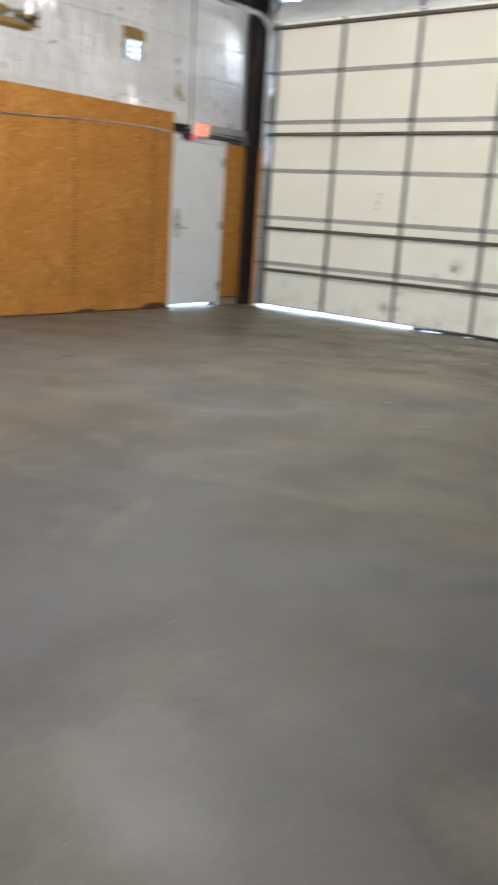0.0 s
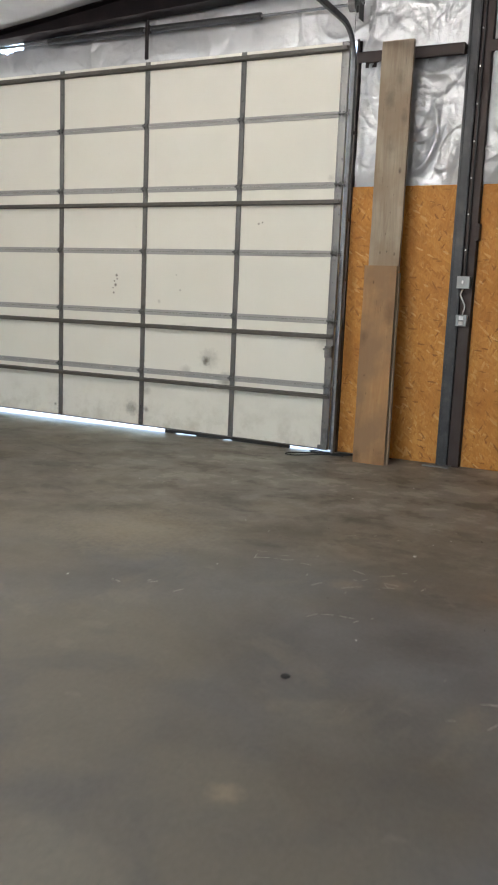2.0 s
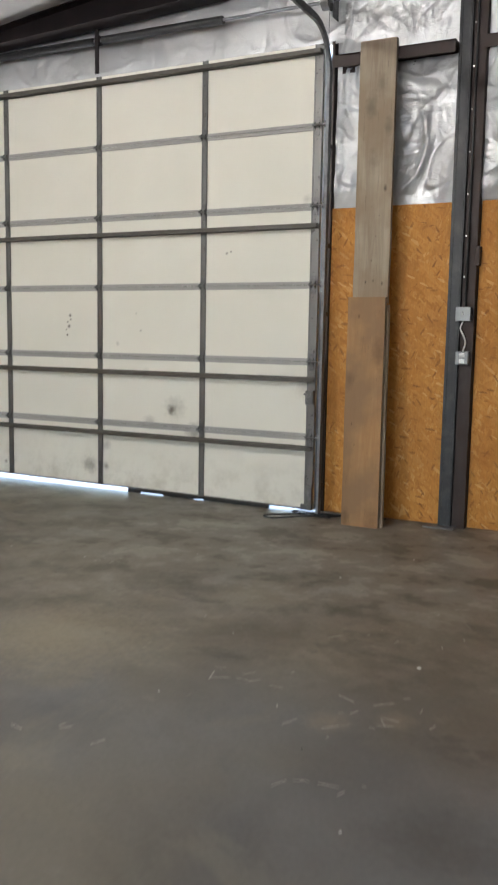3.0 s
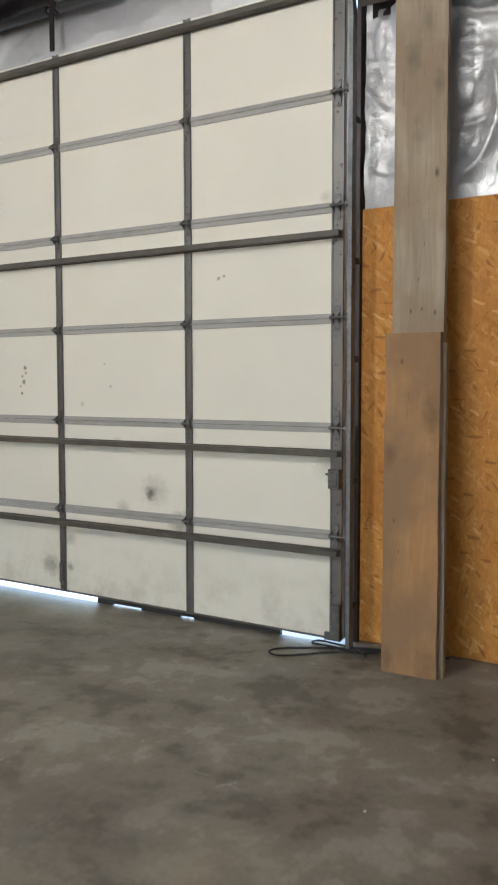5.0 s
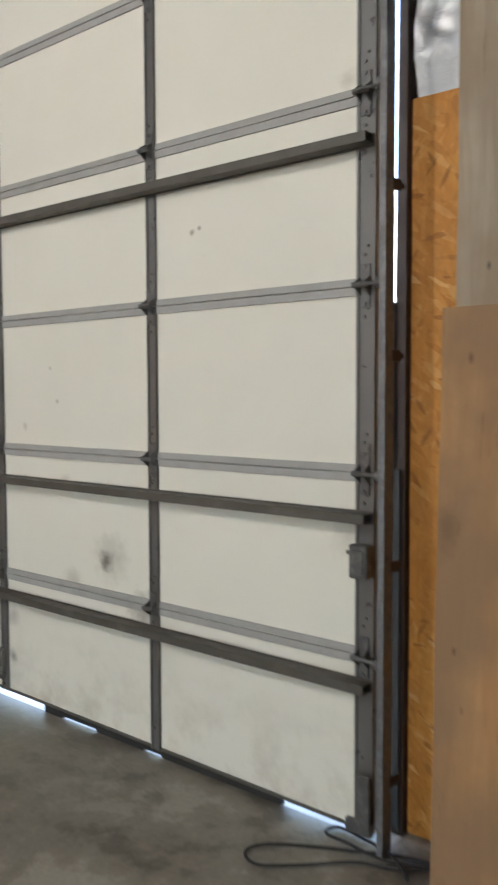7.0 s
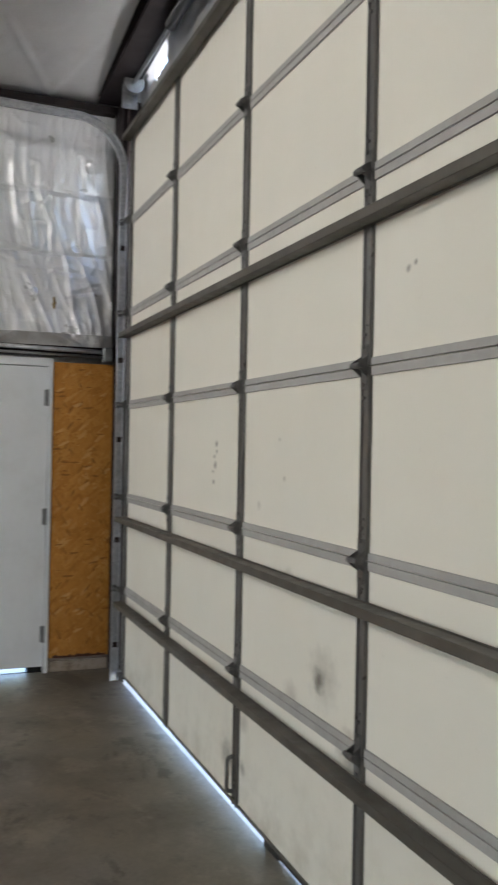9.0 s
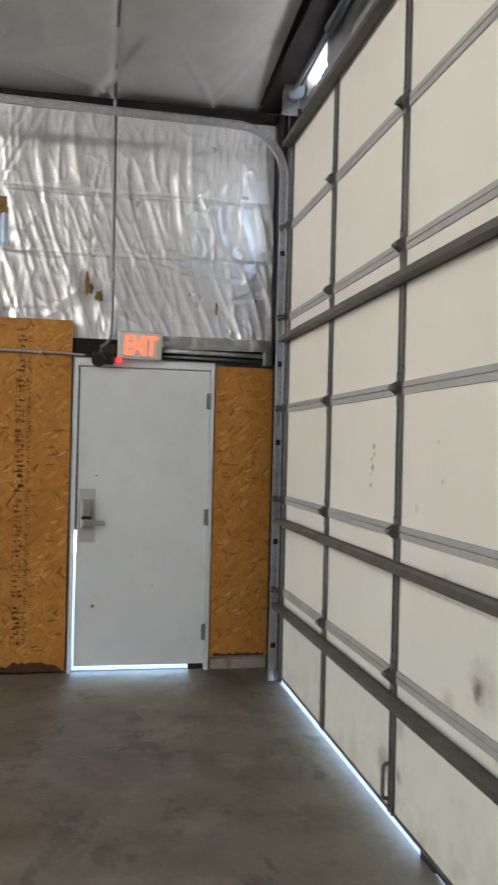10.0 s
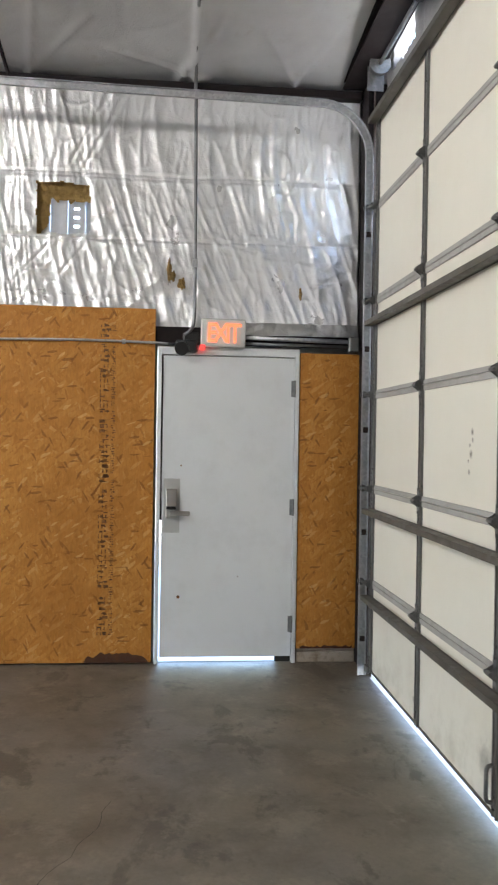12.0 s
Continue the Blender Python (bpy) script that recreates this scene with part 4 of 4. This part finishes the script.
part("weatherstrip", boxes((-0.06, -0.046, DY0 + 0.03, DY0 + 0.05, 0.98, 2.12), (-0.06, -0.046, DY1 - 0.055, DY1 - 0.031, 0.0, 2.12), (-0.06, -0.046, DY0 + 0.03, DY1 - 0.031, 2.1, 2.124)), RUBBER, t, "dark weatherstrip")
part("lock_plate", boxes((-0.004, 0.001, DY0 + 0.055, DY0 + 0.165, 0.9, 1.27), bevel=0.001), PLATE, leaf, "worn pale metal reinforcing plate")
part("lock_case", boxes((0.0, 0.03, DY0 + 0.07, DY0 + 0.145, 1.08, 1.2), (0.0, 0.026, DY0 + 0.07, DY0 + 0.145, 1.0, 1.06), bevel=0.006), CHROME, leaf, "brushed metal lock case")
bm = rod(bmesh.new(), (0.0, DY0 + 0.105, 1.035), (0.06, DY0 + 0.105, 1.035), 0.013, 14)
box(bm, 0.046, 0.062, DY0 + 0.09, DY0 + 0.235, 1.02, 1.052, bevel=0.008)
part("lever", bm, CHROME, leaf, "brushed metal lever handle")
part("lock_gap", boxes((0.0, 0.02, DY0 + 0.075, DY0 + 0.14, 1.06, 1.08)), BLACK, leaf, "dark gap in the lock")
for z in (0.27, 1.08, 1.9):
    bm = boxes((-0.002, 0.003, DY1 - 0.056, DY1 - 0.02, z - 0.055, z + 0.055), bevel=0.001)
    rod(bm, (0.008, DY1 - 0.033, z - 0.058), (0.008, DY1 - 0.033, z + 0.058), 0.008, 10)
    part("hinge", bm, GALV_DARK, t, "dull steel butt hinge")
for y, z, r in ((-1.207, 0.459, 0.011), (-1.2, 1.36, 0.006), (-0.8, 0.6, 0.004)):
    part("screw", rod(bmesh.new(), (-0.004, y, z), (0.0005, y, z), r, 10), INK, leaf, "dark spot")
part("door_sweep", boxes((-0.05, -0.03, DY1 - 0.14, DY1 - 0.036, 0.002, 0.052), bevel=0.003), RUBBER, t, "dark end of the worn door sweep")
# pale colour stands in for strong daylight on the threshold
part("threshold", boxes((-0.16, -0.05, DY0 + 0.031, DY1 - 0.031, -0.001, 0.004)), APRON, t, "pale threshold that whitens the daylight under the door")

LETTER = glow("sign_letters", (1.0, 0.2, 0.09), 0.1)
# exit sign with its lamp base
t = thing("exit_sign", (0.02, -0.927, 2.26), "lit exit sign with glowing red letters above the door", "exit sign")
m_tilt = Matrix.Translation((0.03, -0.927, 2.268)) @ Matrix.Rotation(radians(-0.8), 4, "X")
part("housing", box(bmesh.new(), -0.035, 0.03, -0.152, 0.152, -0.096, 0.096, 0.008, m_tilt), PLASTIC, t, "off-white plastic housing")
part("face", box(bmesh.new(), 0.03, 0.033, -0.118, 0.118, -0.075, 0.082, 0.001, m_tilt), glow("sign_panel", (0.72, 0.6, 0.55), 0.006), t, "pale lit panel")
for k, ch in enumerate("EXIT"):
    cu = bpy.data.curves.new("letter", "FONT")
    cu.body, cu.size, cu.extrude, cu.align_x, cu.offset = ch, 0.185, 0.001, "CENTER", 0.0035
    cu.materials.append(LETTER)
    ob = new("letter", cu)
    ob.parent = t
    w = (-0.078, -0.018, 0.032, 0.078)[k]
    ob.matrix_basis = Matrix.Translation(-Vector((0.02, -0.927, 2.26))) @ m_tilt @ Matrix.Translation((0.0355, w, -0.064)) @ Euler((radians(90), 0, radians(90))).to_matrix().to_4x4() @ Matrix.Diagonal((0.78, 1, 1, 1))
    tagged(ob, "glowing red letter")
t = thing("emergency_light_base", (0.03, -1.17, 2.2), "black plastic emergency light base with a red pilot lamp", "emergency light")
part("body", boxes((-0.02, 0.06, -1.25, -1.1, 2.13, 2.215), (-0.02, 0.045, -1.2, -1.085, 2.2, 2.27), bevel=0.012), BLACK, t)
part("lamp_head", rod(bmesh.new(), (0.05, -1.2, 2.17), (0.1, -1.21, 2.15), 0.04, 16, 0.048), BLACK, t)
part("pilot", boxes((0.02, 0.064, -1.085, -1.05, 2.15, 2.185), bevel=0.004), glow("pilot_red", (1.0, 0.05, 0.04), 0.13), t, "small red pilot lamp")

# conduits and boxes on the west wall
def conduit(pts, r, label, straps=(), mat=None):
    c = thing("conduit", pts[0], label, "conduit")
    part("pipe", tube(bmesh.new(), pts, r, 10), mat or GALV, c, smooth=True)
    for p, d in straps:
        part("strap", boxes(tuple(v for k in range(3) for v in (p[k] - d[k], p[k] + d[k])), bevel=0.002), GALV, c)


conduit(smooth_line([(0.014, -5.2, 2.09), (0.014, -3.9, 2.115), (0.014, -2.8, 2.178), (0.014, -2.0, 2.2), (0.014, -1.45, 2.195), (0.014, -1.3, 2.19)]), 0.009, "thin galvanized conduit across the strand board", [((0.012, -1.6, 2.197), (0.014, 0.012, 0.016)), ((0.012, -2.6, 2.186), (0.014, 0.012, 0.016))])
conduit(smooth_line([(0.04, -1.19, 2.25), (0.04, -1.15, 2.285), (0.04, -1.128, 2.35), (0.035, -1.125, 2.6), (0.03, -1.13, 3.2), (0.03, -1.135, 3.8), (0.04, -1.14, 3.92), (0.12, -1.14, 3.995), (0.6, -1.15, 4.06), (3.0, -1.17, 4.31)]), 0.0115, "dull galvanized conduit rising to the ceiling", [((0.03, -1.127, 2.74), (0.016, 0.016, 0.03))], GALV_DARK)
conduit([(0.012, -0.79, 2.245), (0.012, -0.05, 2.232)], 0.016, "pale conduit above the exit door", (), GALV)
conduit([(0.006, -0.79, 2.205), (0.006, -0.05, 2.198)], 0.011, "dull conduit above the exit door", (), GALV_DARK)
t = thing("junction_box", (0.02, -0.02, 2.2), "small grey steel junction box on the wall", "junction box")
part("body", boxes((-0.01, 0.045, -0.05, 0.015, 2.165, 2.265), bevel=0.004), WHITE_BOX, t)
part("cover", boxes((0.045, 0.05, -0.046, 0.011, 2.17, 2.26), bevel=0.002), WHITE_BOX, t)

# electrical boxes on the endwall column
t = thing("switch_box", (5.85, 0.05, 1.62), "grey steel electrical box on the column", "electrical box")
part("body", boxes((5.795, 5.9, 0.05, 0.115, 1.575, 1.675), bevel=0.006), WHITE_BOX, t)
part("cover", boxes((5.792, 5.903, 0.045, 0.05, 1.572, 1.678), bevel=0.003), WHITE_BOX, t)
part("toggle", boxes((5.838, 5.852, 0.03, 0.046, 1.615, 1.64), bevel=0.002), PLASTIC, t)
t = thing("outlet_box", (5.85, 0.05, 1.3), "grey steel outlet box with two sockets", "electrical box")
part("body", boxes((5.8, 5.9, 0.055, 0.115, 1.25, 1.35), bevel=0.006), WHITE_BOX, t)
for z in (1.278, 1.322):
    part("socket", boxes((5.832, 5.872, 0.046, 0.056, z - 0.017, z + 0.017), bevel=0.004), PLASTIC, t, "white socket")
conduit([(5.852, 0.1, 1.678), (5.85, 0.1, 3.0), (5.85, 0.1, 4.6)], 0.0075, "thin grey conduit down the column", (), GREY_POST)
conduit(smooth_line([(5.84, 0.09, 1.572), (5.825, 0.08, 1.52), (5.85, 0.075, 1.47), (5.868, 0.08, 1.42), (5.85, 0.09, 1.35)]), 0.006, "short pale cable between the two boxes", (), PLASTIC)

# ---- loose things ----
def plank(name, x0, x1, y, z0, z1, thick, mat, label, lean=0.0, shift=0.0):
    bm = bmesh.new()
    n = 24
    prof = [(x0, y - thick / 2), (x1, y - thick / 2), (x1, y + thick / 2), (x0, y + thick / 2)]
    rings = []
    for k in range(n + 1):
        z = z0 + (z1 - z0) * k / n
        f = k / n
        w = 0.003 * noise.noise((z * 3, x0, 1))
        rings.append([bm.verts.new((a + shift * f + w, b + lean * f + 0.002 * noise.noise((z * 2, 3, a)), z)) for a, b in prof])
    for A, B in zip(rings, rings[1:]):
        for k in range(4):
            bm.faces.new((A[k], A[(k + 1) % 4], B[(k + 1) % 4], B[k]))
    bm.faces.new(rings[0][::-1])
    bm.faces.new(rings[-1])
    es = [e for e in bm.edges if abs(e.verts[0].co.z - e.verts[1].co.z) > 0.01]
    bmesh.ops.bevel(bm, geom=es, offset=0.004, segments=2, affect="EDGES")
    bm.normal_update()
    for f in bm.faces:
        f.material_index = 1 if abs(f.normal.x) > 0.8 else 0
    return solo(name, bm, [mat, EDGE], label, "plank")


plank("wooden_plank", 5.05, 5.345, -0.225, 0.0, 1.745, 0.042, PLANK_TAN, "tan stained wooden plank leaning upright on the floor", 0.13, -0.045)
plank("wooden_plank", 5.085, 5.365, -0.183, 0.0, 1.69, 0.036, PLANK_GREY, "grey wooden plank standing behind the tan one", 0.13, -0.05)
plank("wooden_plank", 5.022, 5.3, -0.042, 1.7, 3.62, 0.04, PLANK_GREY, "weathered grey wooden plank fixed upright to the girt")

t = thing("extension_cable", (4.6, -0.2, 0), "dark coiled cable lying on the concrete by the door", "cable")
CABLE = smooth_line([(5.3, 0.1, 0.009), (5.0, 0.06, 0.009), (4.86, -0.06, 0.009), (4.72, -0.12, 0.01), (4.6, -0.24, 0.009), (4.49, -0.33, 0.009), (4.41, -0.3, 0.009), (4.43, -0.22, 0.009), (4.56, -0.13, 0.009), (4.7, -0.06, 0.012), (4.86, 0.0, 0.02), (5.05, 0.05, 0.009)], 10)
part("loop", tube(bmesh.new(), CABLE, 0.0055, 8), RUBBER, t, smooth=True)
part("loop", tube(bmesh.new(), smooth_line([(4.95, 0.04, 0.012), (4.8, -0.06, 0.016), (4.64, -0.04, 0.01), (4.54, -0.03, 0.009), (4.55, 0.03, 0.009), (4.66, 0.02, 0.009), (4.8, -0.03, 0.02), (4.9, -0.1, 0.009)], 10), 0.0055, 8), RUBBER, t, smooth=True)

# stencilled marks down the boards, too faded to read
def stencil(y, z0, z1, seed, wide, tall):
    """Columns of strokes the size of worn lettering, turned on its side."""
    r = random.Random(seed)
    bm = bmesh.new()
    z = z0
    while z < z1:
        if r.random() < 0.05:
            z += tall * r.uniform(0.6, 1.4)
            continue
        for k in range(r.choice((4, 5, 6))):
            if r.random() < 0.5:
                a = y + r.uniform(-wide, wide * 0.4)
                box(bm, 0.0002, 0.0008, a, a + wide * r.uniform(0.5, 1.2), z + tall * r.random() * 0.7, z + tall * r.random() * 0.7 + tall * 0.14)
            else:
                a = y + wide * r.choice((-1.0, -0.2, 0.6))
                box(bm, 0.0002, 0.0008, a, a + wide * 0.22, z, z + tall * r.uniform(0.5, 0.85))
        z += tall
    return bm


part("stencil", stencil(-1.725, 0.2, 2.3, 3, 0.03, 0.034), INK, wall_w, "faded black stencilled marks")
part("stencil", stencil(-1.665, 0.2, 2.3, 9, 0.013, 0.016), INK, wall_w, "small faded black stencilled marks")
part("stencil", stencil(-2.945, 0.2, 2.2, 5, 0.03, 0.034), INK, wall_w, "faded black stencilled marks")


def blotch(cy, wide, high, seed):
    bm = bmesh.new()
    n = 28
    lo = [bm.verts.new((0.0012, cy - wide / 2 + wide * k / n, 0.013)) for k in range(n + 1)]
    hi = [bm.verts.new((0.0012, cy - wide / 2 + wide * k / n, 0.014 + high * math.sin(math.pi * k / n) ** 0.4 * (0.75 + 0.5 * noise.noise((k * 0.35, seed, 0))))) for k in range(n + 1)]
    for k in range(n):
        bm.faces.new((lo[k], lo[k + 1], hi[k + 1], hi[k]))
    return bm


part("damp_stain", blotch(-1.62, 0.44, 0.085, 1), STAIN, wall_w, "dark damp stain at the foot of the board")
part("damp_stain", blotch(-2.75, 0.3, 0.04, 4), STAIN, wall_w, "dark damp stain at the foot of the board")

bm = bmesh.new()
n = 40
ys = [-0.36 + 0.37 * k / n for k in range(n + 1)]
lo = [bm.verts.new((0.0014, y, 0.0985)) for y in ys]
hi = [bm.verts.new((0.0014, y, 0.112 + 0.02 * abs(noise.noise((y * 14, 2, 0))) + 0.012 * noise.noise((y * 40, 5, 0)))) for y in ys]
for k in range(n):
    bm.faces.new((lo[k], lo[k + 1], hi[k + 1], hi[k]))
part("damp_stain", bm, STAIN, wall_w, "dark damp edge along the curb")

# pale scrapes on the slab
rs = random.Random(12)
bm = bmesh.new()
for cx, cy, count in ((4.23, -2.01, 5), (5.7, -3.29, 6), (6.24, -3.5, 8), (6.46, -3.37, 8), (6.3, -2.03, 5), (6.39, -3.96, 6), (5.39, -4.1, 4), (7.15, -4.57, 5), (5.0, -1.75, 3), (6.05, -2.6, 4), (5.9, -3.2, 4)):
    for k in range(count):
        x, y, a, l, w = cx + rs.gauss(0, 0.09), cy + rs.gauss(0, 0.09), rs.gauss(0.5, 0.7), rs.uniform(0.01, 0.09), rs.uniform(0.0008, 0.0026)
        box(bm, -l / 2, l / 2, -w, w, 0.0002, 0.0008, m=Matrix.Translation((x, y, 0)) @ Matrix.Rotation(a, 4, "Z"))
solo("paint_scrapes", bm, SCRAPE, "pale paint scrapes on the concrete slab", "scrapes", "stuff")

# hairline crack in the slab
CRACK = smooth_line([(2.2, -1.52, 0.0004), (2.3, -1.55, 0.0004), (2.44, -1.556, 0.0004), (2.58, -1.62, 0.0004), (2.68, -1.64, 0.0004), (2.8, -1.71, 0.0004), (3.0, -1.76, 0.0004)], 8)
bm = bmesh.new()
edge = [[bm.verts.new((p.x + 0.006 * noise.noise((p.x * 30, 0, 1)), p.y + 0.008 * noise.noise((p.x * 24, 3, 1)) + w, p.z)) for w in (-0.001, 0.001)] for p in CRACK]
for (p, q), (u, v) in zip(edge, edge[1:]):
    bm.faces.new((p, u, v, q))
solo("crack", bm, RUBBER, "hairline dark crack in the concrete slab", "crack", "stuff")

# litter on the floor
def chip(x, y, r, mat, label, seed):
    bm = bmesh.new()
    bmesh.ops.create_icosphere(bm, subdivisions=2, radius=r)
    for v in bm.verts:
        v.co *= 1 + 0.5 * noise.noise(v.co * 40 + Vector((seed, 0, 0)))
        v.co.z *= 0.3
        v.co += Vector((x, y, r * 0.25))
    solo("debris", bm, mat, label, "debris", group="litter on the floor")


chip(6.445, -4.648, 0.02, RUBBER, "dark scrap lying on the concrete floor", 1)
chip(6.396, -2.819, 0.012, PLASTIC, "white scrap lying on the concrete floor", 2)
rl = random.Random(4)
for k in range(26):
    chip(rl.uniform(3.2, 7.0), rl.uniform(-4.5, -0.6), rl.uniform(0.003, 0.007), PLASTIC if k % 3 else RUBBER, "tiny pale scrap on the concrete floor" if k % 3 else "tiny dark scrap on the concrete floor", k + 5)

# ---- unseen lamps, drawn as high-bay fixtures hung from the roof ----
lamp_glow = glow("lamp_lens", (1.0, 0.98, 0.94), 0.9)
for x, y, watts in UNSEEN_LAMPS:
    t = thing("unseen_lamp", (x, y, LAMP_Z), "unseen lamp, drawn as a round metal high-bay fixture under the roof", "lamp", "high-bay lamps")
    bm = bmesh.new()
    rod(bm, (x, y, LAMP_Z + 0.04), (x, y, LAMP_Z + 0.11), 0.24, 28, 0.12)
    part("shade", bm, GALV, t)
    part("lens", rod(bmesh.new(), (x, y, LAMP_Z + 0.032), (x, y, LAMP_Z + 0.04), 0.22, 28), lamp_glow, t)
    part("stem", rod(bmesh.new(), (x, y, LAMP_Z + 0.11), (x, y, roof_z(x) + 0.02), 0.012, 8), GALV, t)
    L = new("unseen_lamp_light", bpy.data.lights.new("unseen_lamp_light", "SPOT"))
    L.data.energy, L.data.spot_size, L.data.spot_blend, L.data.shadow_soft_size, L.data.color = watts, radians(178), 0.03, 0.11, (1.0, 0.97, 0.92)
    L.matrix_world = Matrix.Translation((x, y, LAMP_Z))
